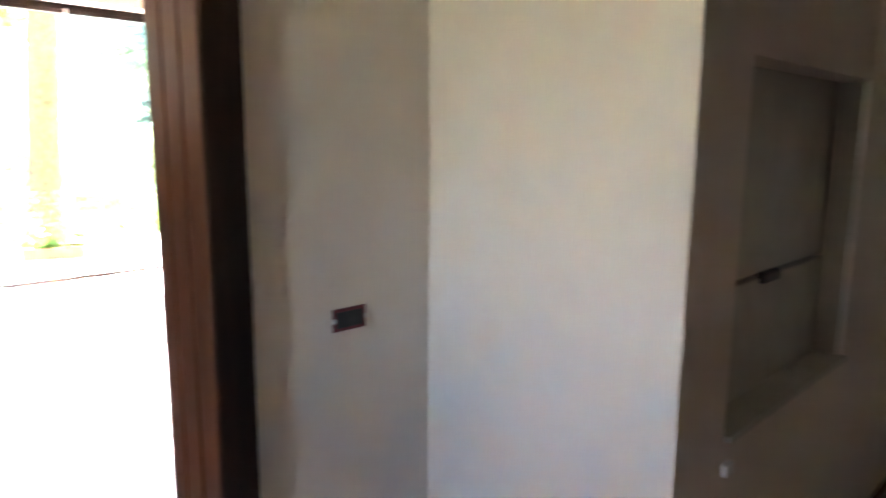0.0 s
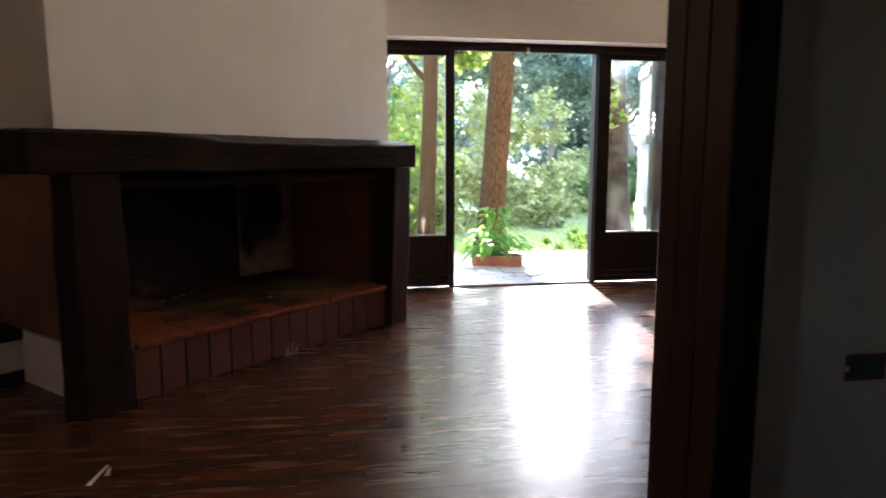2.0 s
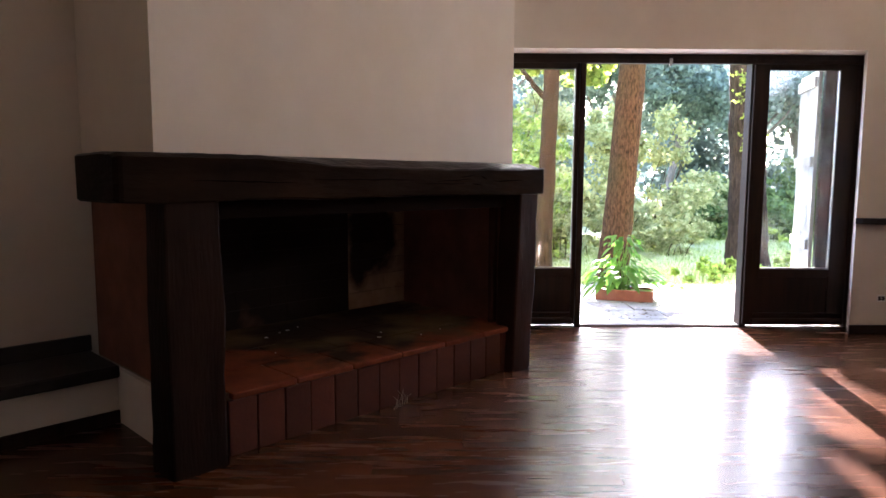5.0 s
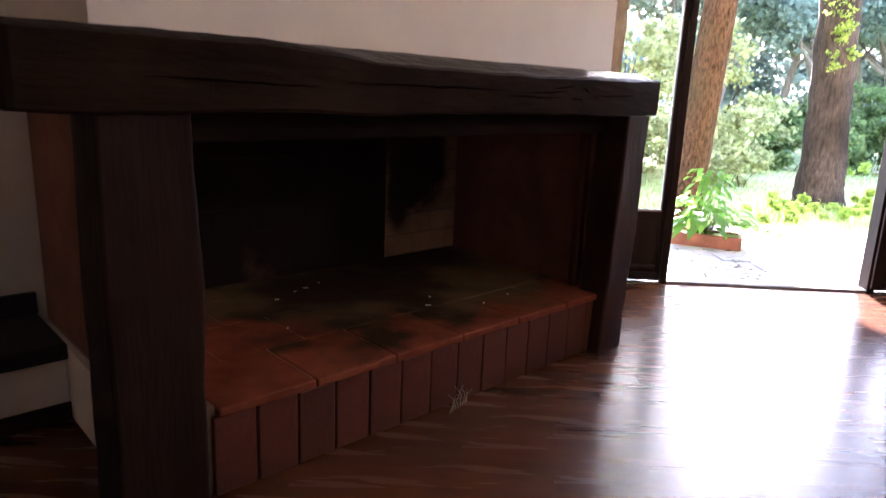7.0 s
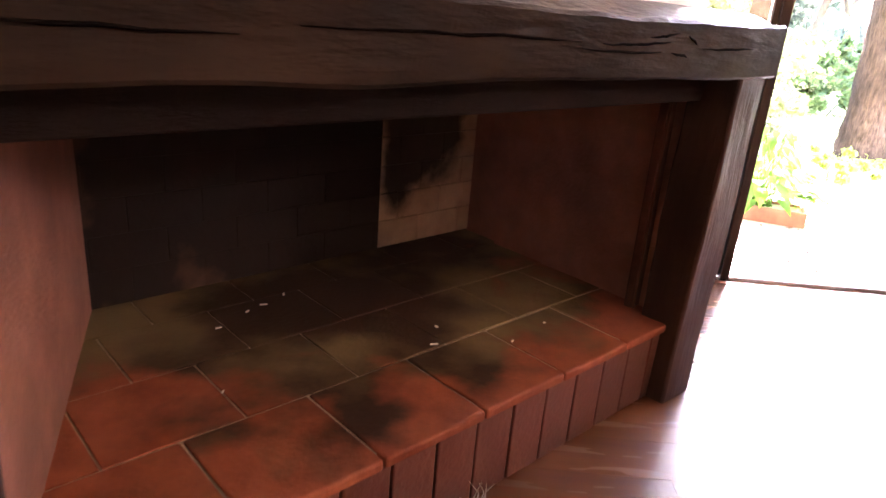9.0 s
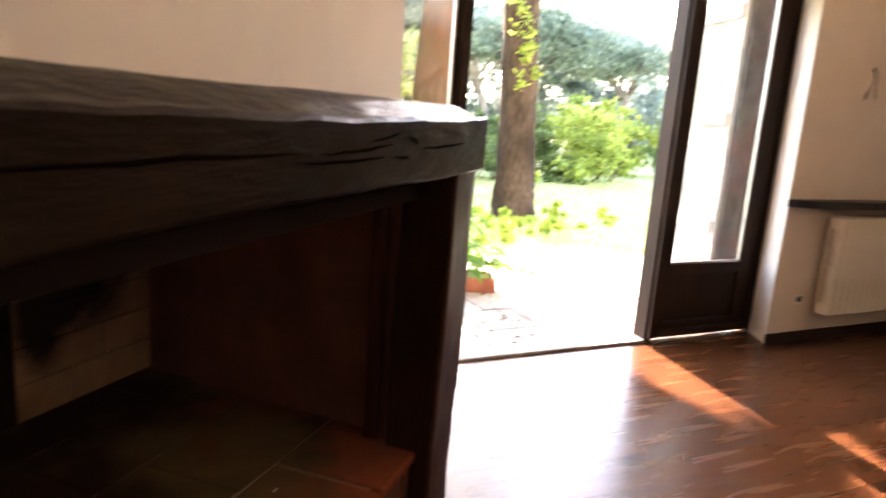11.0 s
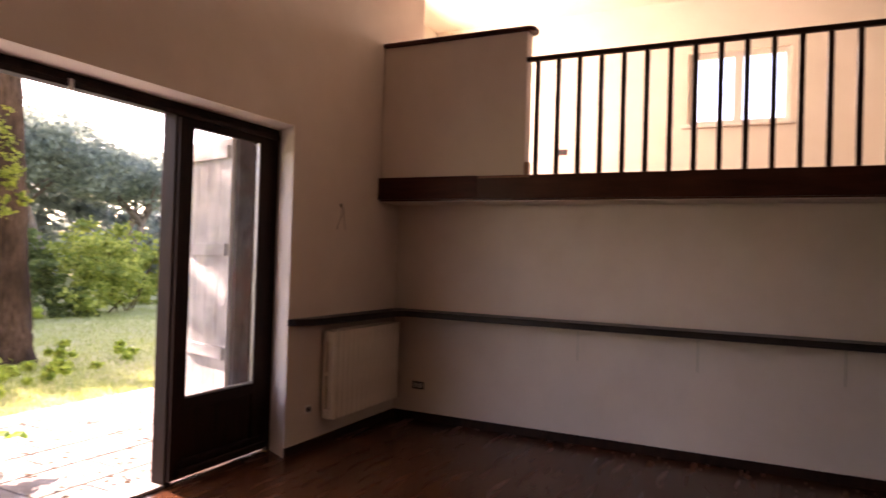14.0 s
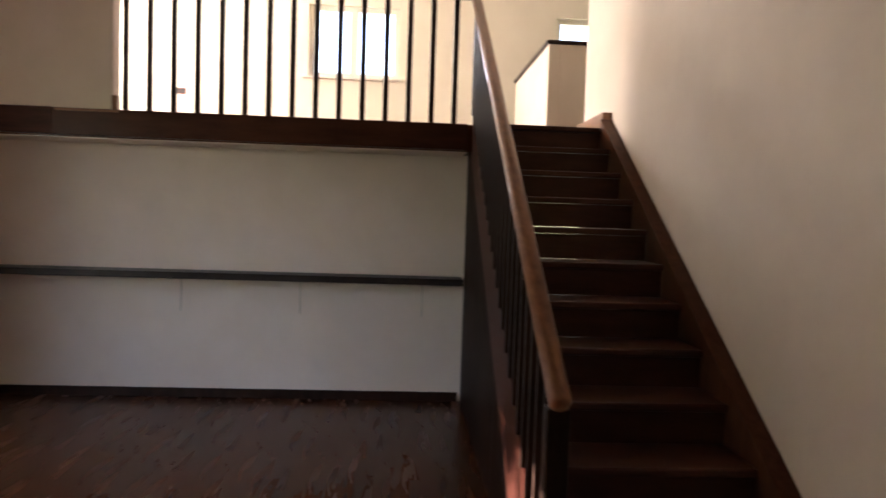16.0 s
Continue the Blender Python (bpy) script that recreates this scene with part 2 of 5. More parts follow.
MANTELTOP = mat("worn_oak_top", (0.008, 0.006, 0.005), (0.020, 0.014, 0.011), 0.34, 2.2, (1.0, 1.0, 5), 0.28, stain=(0.035, 0.025, 0.02), stain_scale=3.0, stain_amount=0.4, turn=45, fine=22, spec=0.12)
ENAMEL = mat("radiator_enamel", (0.74, 0.68, 0.56), (0.80, 0.74, 0.62), 0.35, 6.0, bump=0.03, stain=(0.6, 0.5, 0.38), stain_scale=4.0, stain_amount=0.3)
METAL = mat("dull_metal", (0.35, 0.34, 0.33), (0.5, 0.49, 0.47), 0.4, 20.0, metal=0.9, bump=0.05)
BLACK = mat("black_plastic", (0.015, 0.013, 0.012), (0.03, 0.028, 0.026), 0.5, 30.0, bump=0.05)
CRACK = mat("dark_crack", (0.003, 0.002, 0.002), (0.006, 0.004, 0.003), 0.9, 30.0, bump=0.0, spec=0.0)
BOXRED = mat("red_plastic", (0.11, 0.016, 0.022), (0.17, 0.028, 0.03), 0.6, 30.0, bump=0.1)
WHITEPLASTIC = mat("white_plastic", (0.75, 0.73, 0.68), (0.8, 0.78, 0.74), 0.4, 30.0, bump=0.02)
WIRE = mat("brown_wire", (0.05, 0.025, 0.015), (0.16, 0.09, 0.05), 0.5, 30.0, bump=0.05)
HATCH = mat("hatch_panel", (0.42, 0.40, 0.33), (0.52, 0.50, 0.42), 0.55, 8.0, bump=0.06, stain=(0.34, 0.30, 0.22), stain_scale=3.0, stain_amount=0.5)
WINDOWWHITE = mat("window_paint", (0.74, 0.70, 0.62), (0.8, 0.77, 0.7), 0.45, 8.0, bump=0.04)
SHUTTER = mat("weathered_shutter", (0.40, 0.395, 0.375), (0.56, 0.55, 0.52), 0.7, 4.0, (5, 5, 0.6), 0.3, vary=0.08, stain=(0.16, 0.15, 0.14), stain_scale=3.0, stain_amount=0.5)
STONE = mat("patio_slab", (0.28, 0.25, 0.225), (0.42, 0.375, 0.34), 0.85, 9.0, bump=0.35, vary=0.16, stain=(0.18, 0.14, 0.115), stain_scale=2.0, stain_amount=0.7)
BARK = mat("bark", (0.012, 0.007, 0.004), (0.105, 0.057, 0.029), 0.95, 16.0, (2.4, 2.4, 0.8), 1.0, stain=(0.050, 0.044, 0.018), stain_scale=1.6, stain_amount=0.5, fine=45, spec=0.05, detail=8.0)
SCARBARK = mat("pale_scarred_bark", (0.022, 0.014, 0.010), (0.105, 0.070, 0.050), 0.95, 10.0, (2.5, 2.5, 0.5), 1.0, stain=(0.018, 0.012, 0.009), stain_scale=1.0, stain_amount=0.9, fine=30, spec=0.05)
# pine trunks lightened and greyed, with distance haze put into the bark colour
PINEBARK = mat("pine_bark_haze_tint", (0.14, 0.115, 0.10), (0.25, 0.21, 0.18), 0.95, 6.0, (2.2, 2.2, 0.6), 0.6, spec=0.05)
SOIL = mat("grass_ground", (0.28, 0.31, 0.11), (0.48, 0.48, 0.22), 0.95, 5.0, bump=0.6, stain=(0.48, 0.42, 0.30), stain_scale=0.6, stain_amount=0.5, spec=0.1)
EXTERIOR = mat("exterior_render", (0.55, 0.50, 0.42), (0.65, 0.60, 0.5), 0.9, 4.0, bump=0.15)
PANE, DIRTYPANE = pane_material("glass_pane", 0.03), pane_material("smeared_glass", 0.14)
LEAF_LIGHT = leafy("leaf_light_green", (0.15, 0.22, 0.035), (0.47, 0.51, 0.11))
LEAF_DARK = leafy("leaf_dark_green", (0.08, 0.125, 0.035), (0.22, 0.28, 0.085))
# needle colour carries painted haze, lighter and bluer than near leaves
LEAF_PINE = leafy("pine_needles_haze_tint", (0.16, 0.21, 0.165), (0.32, 0.38, 0.305))
LEAF_YELLOW = leafy("leaf_yellow_green", (0.18, 0.25, 0.035), (0.42, 0.46, 0.09))
# far leaves paled towards blue: distance haze painted into their colour
LEAF_HAZE = leafy("far_leaf_haze_tint", (0.18, 0.235, 0.215), (0.31, 0.375, 0.34))
POSTPAINT = mat("peeling_post_paint", (0.035, 0.03, 0.032), (0.17, 0.18, 0.21), 0.6, 5.0, (2, 2, 1.2), 0.3, stain=(0.20, 0.07, 0.045), stain_scale=3.0, stain_amount=0.9)
LEAF_PLANT = leafy("leaf_fresh_green", (0.08, 0.20, 0.02), (0.24, 0.42, 0.06))
LEAF_GREY = leafy("leaf_grey_green", (0.25, 0.265, 0.09), (0.56, 0.54, 0.24))
LEAF_DRY = leafy("dry_leaf", (0.05, 0.025, 0.012), (0.20, 0.115, 0.05))
LEAF_WEED = leafy("weed_leaf", (0.24, 0.34, 0.05), (0.48, 0.56, 0.11))
GRASS = leafy("grass_blade", (0.22, 0.29, 0.07), (0.50, 0.52, 0.20))


# ---- mesh tools ----
def box(bm, lo, hi, f=None, bevel=0.0):
    """A box between two corners, bevelled, and bent by f(x, y, z) if given."""
    r = bmesh.ops.create_cube(bm, size=1)
    vs = r["verts"]
    c, s = [(a + b) / 2 for a, b in zip(lo, hi)], [b - a for a, b in zip(lo, hi)]
    for v in vs:
        v.co = Vector([c[k] + v.co[k] * s[k] for k in range(3)])
    if bevel:
        es = list({e for v in vs for e in v.link_edges})
        r = bmesh.ops.bevel(bm, geom=es, offset=bevel, segments=2, affect="EDGES", profile=0.5)
        vs = list({v for fc in r["faces"] for v in fc.verts} | {v for v in vs if v.is_valid})
    if f:
        for v in vs:
            v.co = Vector(f(*v.co))
    return vs


def tube(bm, pts, radii, sides=10, cap=True):
    """A tapered round tube along points."""
    rings = []
    for i, p in enumerate(pts):
        p = Vector(p)
        d = (Vector(pts[min(i + 1, len(pts) - 1)]) - Vector(pts[max(i - 1, 0)])).normalized()
        a = d.orthogonal().normalized() if abs(d.z) < 0.9 else Vector((1, 0, 0)) - d * d.x
        a.normalize()
        b = d.cross(a)
        rings.append([bm.verts.new(p + radii[i] * (math.cos(2 * math.pi * k / sides) * a + math.sin(2 * math.pi * k / sides) * b)) for k in range(sides)])
    for r0, r1 in zip(rings, rings[1:]):
        for k in range(sides):
            bm.faces.new((r0[k], r0[(k + 1) % sides], r1[(k + 1) % sides], r1[k]))
    if cap:
        bm.faces.new(rings[0][::-1])
        bm.faces.new(rings[-1])


def prism(bm, pts, axis, lo, hi):
    """An outline in the plane across axis (0, 1, 2), drawn out from lo to hi."""
    def at(p, h):
        q = list(p)
        q.insert(axis, h)
        return bm.verts.new(q)
    a, b = [at(p, lo) for p in pts], [at(p, hi) for p in pts]
    n = len(pts)
    bm.faces.new(a)
    bm.faces.new(b[::-1])
    for k in range(n):
        bm.faces.new((a[k], b[k], b[(k + 1) % n], a[(k + 1) % n]))


def mesh_of(name, bm, material, smooth=False):
    bmesh.ops.recalc_face_normals(bm, faces=bm.faces[:])
    me = bpy.data.meshes.new(name)
    bm.to_mesh(me)
    bm.free()
    me.materials.append(material)
    if smooth:
        me.polygons.foreach_set("use_smooth", [True] * len(me.polygons))
    return me


def thing(name, base, label, category, group="", kind=""):
    ob = new(name)
    ob.empty_display_size = 0.1
    ob.location = base
    return tagged(ob, label, category, group, kind)


def hang(ob, parent):
    """Makes ob, which is built in world places, a child of parent."""
    ob.parent = parent
    m = Matrix.Translation(parent.location)
    up = parent.parent
    while up:
        m = Matrix.Translation(up.location) @ up.matrix_parent_inverse @ m if up.type == "EMPTY" else m
        up = up.parent
    ob.matrix_parent_inverse = m.inverted() if parent.type == "EMPTY" else Matrix.Identity(4)
    return ob


def part(name, bm, material, parent, label="", smooth=False):
    ob = new(name, mesh_of(name, bm, material, smooth))
    hang(ob, parent)
    return tagged(ob, label)


def boxpart(name, lo, hi, material, parent, bevel=0.003, f=None, label=""):
    bm = bmesh.new()
    box(bm, lo, hi, f, bevel)
    return part(name, bm, material, parent, label)


def single(name, bm, material, label, category, group="", kind="", smooth=False):
    return tagged(new(name, mesh_of(name, bm, material, smooth)), label, category, group, kind)


def wallbox(name, lo, hi, material, label, f=None, category="wall"):
    bm = bmesh.new()
    box(bm, lo, hi, f)
    return single(name, bm, material, label, category, kind="structure")


# ---- the plan ----
N, DOOR_L, DOOR_R, HEAD = -0.28, 0.0, 1.40, 2.24
EAST, EDGE, DECK = 3.70, 3.33, 2.07
SOUTH, SOUTH_OUT = -5.0, -5.21
TOP = 4.7
Q = math.sqrt(0.5)


def diag(u, v, z):
    """From the fireplace's own axes (u along its front, v into the corner) to the room's."""
    return (-0.6 - Q * u - Q * v, -1.34 - Q * u + Q * v, z)


# north wall with the splayed door recess
def north_wall():
    bm = bmesh.new()
    y1 = 0.12
    prism(bm, [(-3.0, N), (-0.72, N), (-0.92, 0.0), (-0.92, y1), (-3.0, y1)], 2, -0.1, TOP)
    prism(bm, [(2.215, N), (4.06, N), (4.06, y1), (2.36, y1), (2.36, 0.0)], 2, -0.1, TOP)
    prism(bm, [(-0.72, N), (2.215, N), (2.36, 0.0), (2.36, y1), (-0.92, y1), (-0.92, 0.0)], 2, 2.305, TOP)
    single("wall_north", bm, PLASTER, "white plastered wall with a splayed door recess", "wall", kind="structure")


north_wall()
wallbox("wall_east_lower", (EAST, -4.05, -0.1), (EAST + 0.2, N, 1.88), PLASTER, "white plastered wall below the raised floor")
wallbox("wall_diagonal", (-1.05, 1.30, -0.1), (4.6, 1.50, TOP), PLASTER, "white plastered diagonal wall behind the fireplace", diag)
wallbox("wall_west", (-4.75, -5.0, -0.1), (-4.55, -3.0, TOP), PLASTER, "white plastered wall")


def south_wall():
    bm = bmesh.new()
    x0, x1, h = -1.83, -0.45, 2.14
    box(bm, (-4.75, SOUTH_OUT, -0.1), (x0, SOUTH, TOP))
    box(bm, (x1, SOUTH_OUT, -0.1), (4.0, SOUTH, TOP))
    box(bm, (x0, SOUTH_OUT, h), (x1, SOUTH, TOP))
    single("wall_south", bm, PLASTER, "white plastered wall with a passage", "wall", kind="structure")


south_wall()
bm = bmesh.new()
box(bm, (-4.8, -8.6, TOP), (EDGE, 1.5, TOP + 0.2))
single("ceiling", bm, CEILING, "ceiling out of view, toned to adjust bounce light", "ceiling", kind="structure")

wallbox("ceiling_upper", (EDGE + 0.001, -8.6, TOP), (7.5, 1.5, TOP + 0.2), CREAM, "cream painted ceiling over the raised floor", category="ceiling")

# the entrance hall behind the passage
wallbox("wall_hall_return", (0.09, -5.87, -0.1), (0.29, SOUTH_OUT, 2.6), PLASTER, "white plastered return wall")
# the gap in this unseen wall is added to let light in
bm = bmesh.new()
box(bm, (-3.2, -8.6, -0.1), (-3.0, -5.93, 2.6))
box(bm, (-3.2, -5.68, -0.1), (-3.0, SOUTH_OUT, 2.6))
box(bm, (-3.2, -5.93, -0.1), (-3.0, -5.68, 1.0))
box(bm, (-3.2, -5.93, 1.75), (-3.0, -5.68, 2.6))
single("wall_hall_west", bm, PLASTER, "white plastered hall wall with an added, unseen light opening", "wall", kind="structure")
wallbox("wall_hall_south", (-3.2, -8.8, -0.1), (3.0, -8.6, 2.6), PLASTER, "white plastered hall wall")
wallbox("wall_hall_east", (2.2, -8.6, -0.1), (2.4, -5.87, 2.6), PLASTER, "white plastered hall wall")
bm = bmesh.new()
box(bm, (-3.2, -8.8, 2.6), (3.0, SOUTH_OUT, 2.75))
single("ceiling_hall", bm, CEILING, "hall ceiling out of view, toned to adjust bounce light", "ceiling", kind="structure")


def niche_wall():
    bm = bmesh.new()
    a, b, z0, z1, y0, y1 = 0.30, 1.06, 0.63, 1.395, -5.87, -5.62
    box(bm, (0.29, y0, -0.1), (a, y1, 2.6))
    box(bm, (b, y0, -0.1), (2.4, y1, 2.6))
    box(bm, (a, y0, z1), (b, y1, 2.6))
    box(bm, (a, y0, -0.1), (b, y1, z0))
    single("wall_hall_niche", bm, PLASTER, "white plastered wall with a square niche", "wall", kind="structure")


niche_wall()

# upper floor
UX = 7.2
wallbox("wall_upper_north_far", (4.06, 1.2, DECK - 0.2), (4.6, 1.4, TOP), CREAM, "cream upper wall beside an assumed, unseen window")
wallbox("wall_upper_north_low", (4.6, 1.2, DECK - 0.2), (6.9, 1.4, 2.8), CREAM, "cream upper wall under an assumed, unseen window")
wallbox("wall_upper_north_high", (4.6, 1.2, 4.0), (6.9, 1.4, TOP), CREAM, "cream upper wall over an assumed, unseen window")
wallbox("wall_upper_north_end", (6.9, 1.2, DECK - 0.2), (7.4, 1.4, TOP), CREAM, "cream upper wall beside an assumed, unseen window")
wallbox("wall_upper_return", (4.06, 0.12, DECK - 0.2), (4.16, 1.2, TOP), CREAM, "cream upper wall")
wallbox("wall_upper_south", (4.0, -8.6, DECK - 0.2), (7.4, -8.4, TOP), CREAM, "cream upper wall")
wallbox("wall_upper_west", (3.9, -8.4, DECK - 0.2), (4.0, SOUTH_OUT, TOP), CREAM, "cream upper wall")


def upper_east_wall():
    bm = bmesh.new()
    y0, y1, z0, z1 = -3.44, -2.31, 3.13, 4.02
    c0, c1, d0, d1 = -6.6, -5.45, 3.25, 4.0
    box(bm, (UX, y1, DECK - 0.2), (UX + 0.25, 1.4, TOP))
    box(bm, (UX, c1, DECK - 0.2), (UX + 0.25, y0, TOP))
    box(bm, (UX, -8.6, DECK - 0.2), (UX + 0.25, c0, TOP))
    for a, b, p, q in ((y0, y1, z0, z1), (c0, c1, d0, d1)):
        box(bm, (UX, a, DECK - 0.2), (UX + 0.25, b, p))
        box(bm, (UX, a, q), (UX + 0.25, b, TOP))
    single("wall_upper_east", bm, CREAM, "cream upper wall with two windows", "wall", kind="structure")


upper_east_wall()
bm = bmesh.new()
box(bm, (EDGE + 0.04, -4.05, 1.88), (UX, 1.2, DECK))
box(bm, (3.42, -8.4, 1.88), (UX, -4.05, DECK))
single("floor_upper", bm, PARQUET, "red-brown wooden raised floor", "floor", kind="structure")


def place(name, me, loc, parent, turn=0.0):
    """One more piece on a shared mesh, under parent."""
    ob = new(name, me)
    ob.parent = parent
    if parent.type == "EMPTY":
        ob.matrix_parent_inverse = Matrix.Translation(parent.location).inverted()
    ob.location, ob.rotation_euler = loc, (0, 0, turn)
    return ob


def waney_beam(bm, u0, u1, steps):
    """The mantel: sawn front and underside, and a worn waney slope along the upper front edge."""
    rings = []
    for i in range(steps + 1):
        u = u0 + (u1 - u0) * i / steps
        a = 0.010 * noise.noise(Vector((u * 1.7, 3.0, 0.0))) + 0.006 * noise.noise(Vector((u * 6.0, 9.0, 0.0)))
        b = 0.007 * noise.noise(Vector((u * 2.3, 7.0, 4.0)))
        arris = 1.323 + a + 0.018 * math.exp(-max(0.0, u + 0.1) * 4.0)
        low = 1.172 + b
        w = min(1.0, max(0.0, (u - 1.35) / 0.7))
        w = w * w * (3 - 2 * w)
        arris += w * (1.358 - arris)
        sec = [(0.46, 1.17), (0.46, 1.366), (0.30, 1.37), (0.16, 1.372)]
        for v, z in ((0.115, 1.368), (0.085, 1.358 + a), (0.055, 1.344 + a), (0.028, 1.331 + a)):
            sec.append((v * (1 - 0.25 * w), z + w * (1.371 - z)))
        sec += [(0.010, arris + 0.004), (0.0, arris - 0.006)]
        sec += [(0.0, low + (arris - low) * f) for f in (0.8, 0.6, 0.4, 0.2)] + [(0.002, low + 0.008), (0.010, low), (0.05, low - 0.001), (0.10, 1.17), (0.28, 1.17)]
        end = min(i, steps - i)
        cut = 0.028 if end == 0 else (0.008 if end == 1 else 0.0)
        ring = []
        for v, z in sec:
            p = Vector((u * 3.0, v * 9.0, z * 9.0))
            g = 0.0035 * noise.noise(p) + 0.0022 * noise.noise(p * 3.1)
            if 0.005 < v < 0.12 and z > 1.3:
                g += 0.006 * noise.noise(Vector((u * 9.0, v * 40.0, 2.0))) * (1.0 if u < 0.45 else 0.5)
            vv = v + cut * (1 if v < 0.2 else -0.3) + g
            zz = z + (1.27 - z) * (0.10 if end == 0 else 0.0) + g
            ring.append(bm.verts.new(diag(u, vv, zz)))
        rings.append(ring)
    n = len(rings[0])
    for r0, r1 in zip(rings, rings[1:]):
        for k in range(n):
            bm.faces.new((r0[k], r0[(k + 1) % n], r1[(k + 1) % n], r1[k]))
    bm.faces.new(rings[0])
    bm.faces.new(rings[-1])


def hewn(bm, lo, hi, axis, steps, wobble, round_off, f, seed, ends=0.0):
    """A rough-hewn beam: rounded section along axis, with uneven faces and worn edges."""
    o = [k for k in range(3) if k != axis]
    c = [(lo[k] + hi[k]) / 2 for k in o]
    h = [(hi[k] - lo[k]) / 2 for k in o]
    sec = []
    for sx, sy in ((-1, -1), (1, -1), (1, 1), (-1, 1)):
        for k in range(3):
            a = math.atan2(sy, sx) + (k - 1) * 0.5
            r = round_off
            sec.append((sx * (h[0] - r) + r * math.cos(a), sy * (h[1] - r) + r * math.sin(a)))
    fill = []
    for p, q in zip(sec, sec[1:] + sec[:1]):
        fill.append(p)
        d = math.hypot(q[0] - p[0], q[1] - p[1])
        m = int(d / 0.06)
        for k in range(1, m + 1):
            fill.append((p[0] + (q[0] - p[0]) * k / (m + 1), p[1] + (q[1] - p[1]) * k / (m + 1)))
    rings = []
    for i in range(steps + 1):
        a = lo[axis] + (hi[axis] - lo[axis]) * i / steps
        s = 1.0 - (ends if i in (0, steps) else 0.0)
        ring = []
        for p in fill:
            v = [0.0, 0.0, 0.0]
            v[axis], v[o[0]], v[o[1]] = a, c[0] + p[0] * s, c[1] + p[1] * s
            w = Vector(v)
            g = Vector((w[0] * 2.2, w[1] * 2.2, w[2] * 2.2 + seed))
            g2 = g * 4.0
            off = wobble * (noise.noise(g) + 0.45 * noise.noise(g2))
            w[o[0]] += off * p[0] / h[0]
            w[o[1]] += off * p[1] / h[1]
            ring.append(bm.verts.new(f(*w) if f else w))
        rings.append(ring)
    n = len(fill)
    for r0, r1 in zip(rings, rings[1:]):
        for k in range(n):
            bm.faces.new((r0[k], r0[(k + 1) % n], r1[(k + 1) % n], r1[k]))
    bm.faces.new(rings[0])
    bm.faces.new(rings[-1])


# ---- glazed garden door ----
def garden_door():
    d = thing("door_1", (0.7, 0.0, 0.0), "dark-stained timber door frame, open in the middle", "door", kind="structure")
    boxpart("head", (-0.92, -0.05, HEAD), (2.36, 0.06, 2.305), DARKWOOD, d)
    boxpart("head_bead", (-0.90, -0.065, HEAD - 0.012), (2.34, -0.052, HEAD + 0.02), DARKWOOD, d)
    for a, b in ((-0.92, -0.87), (-0.032, 0.016), (1.40, 1.455), (2.31, 2.36)):
        boxpart("post", (a, -0.05, 0.0), (b, 0.06, HEAD), DARKWOOD, d, 0.004)
    boxpart("post_bead", (1.415, -0.075, 0.03), (1.44, -0.052, HEAD - 0.02), DARKWOOD, d, 0.004)
    boxpart("threshold", (0.016, -0.06, -0.03), (1.40, 0.10, 0.018), STONE, d, 0.006, label="worn pale threshold strip")
    boxpart("latch", (0.70, -0.075, HEAD - 0.03), (0.725, -0.066, HEAD + 0.03), METAL, d, 0.002, label="small metal latch")


def leaf(name, x0, x1, g0, g1, pane):
    z0, z1, gz0, gz1 = 0.012, HEAD - 0.004, 0.50, 2.185
    d = thing(name, ((x0 + x1) / 2, 0, 0), "closed dark-stained glazed door leaf with a solid lower panel", "door", "side leaves of the garden door")
    for a, b in ((x0, g0), (g1, x1)):
        boxpart("stile", (a, -0.03, z0), (b, 0.02, z1), DARKWOOD, d, 0.004)
    for a, b, nm in ((gz1, z1, "top_rail"), (0.43, gz0, "middle_rail"), (z0, 0.12, "bottom_rail")):
        boxpart(nm, (g0, -0.03, a), (g1, 0.02, b), DARKWOOD, d, 0.003)
    panel = boxpart("lower_panel", (g0 - 0.004, -0.012, 0.118), (g1 + 0.004, 0.005, 0.432), DARKWOOD, d, 0.0)
    boxpart("kick_moulding", (x0 + 0.04, -0.065, 0.03), (x1 - 0.02, -0.032, 0.075), DARKWOOD, panel, 0.012)
    boxpart("kick_moulding", (x0 + 0.06, -0.05, 0.10), (x1 - 0.04, -0.032, 0.12), DARKWOOD, panel, 0.006)
    boxpart("glazing_bead", (g0, -0.036, gz0), (g1, -0.012, gz0 + 0.016), METAL, d, 0.004, label="grey dusty glazing bead")
    boxpart("glazing_bead", (g1 - 0.012, -0.034, gz0 + 0.017), (g1, -0.012, gz1), METAL, d, 0.003, label="grey dusty glazing bead")
    p = boxpart("pane", (g0, -0.008, gz0), (g1, -0.003, gz1), pane, d, 0.0, label="smeared glass pane")
    p.visible_shadow = False



garden_door()
leaf("door_leaf", -0.868, -0.034, -0.70, -0.066, PANE)
leaf("door_leaf", 1.457, 2.308, 1.565, 2.16, DIRTYPANE)


def shutter(x, y0, y1, m):
    ca, sa = math.cos(radians(-16)), math.sin(radians(-16))

    def swing(px, py, pz):
        return (x + (px - x) * ca - (py - y0) * sa, y0 + (px - x) * sa + (py - y0) * ca, pz)

    d = thing("window_shutter", (x, y0, 0.0), "weathered pale plank shutter folded outside the door", "shutter")
    n = 4
    for k in range(n):
        a = y0 + (y1 - y0) * k / n
        boxpart("plank", (x, a + 0.002, 0.05), (x + 0.03, a + (y1 - y0) / n - 0.002, 2.22), m, d, 0.004, swing)
    for z in (0.70, 1.43, 2.12):
        boxpart("batten", (x - 0.026, y0 + 0.02, z - 0.045), (x - 0.001, y1 - 0.02, z + 0.045), m, d, 0.005, swing)


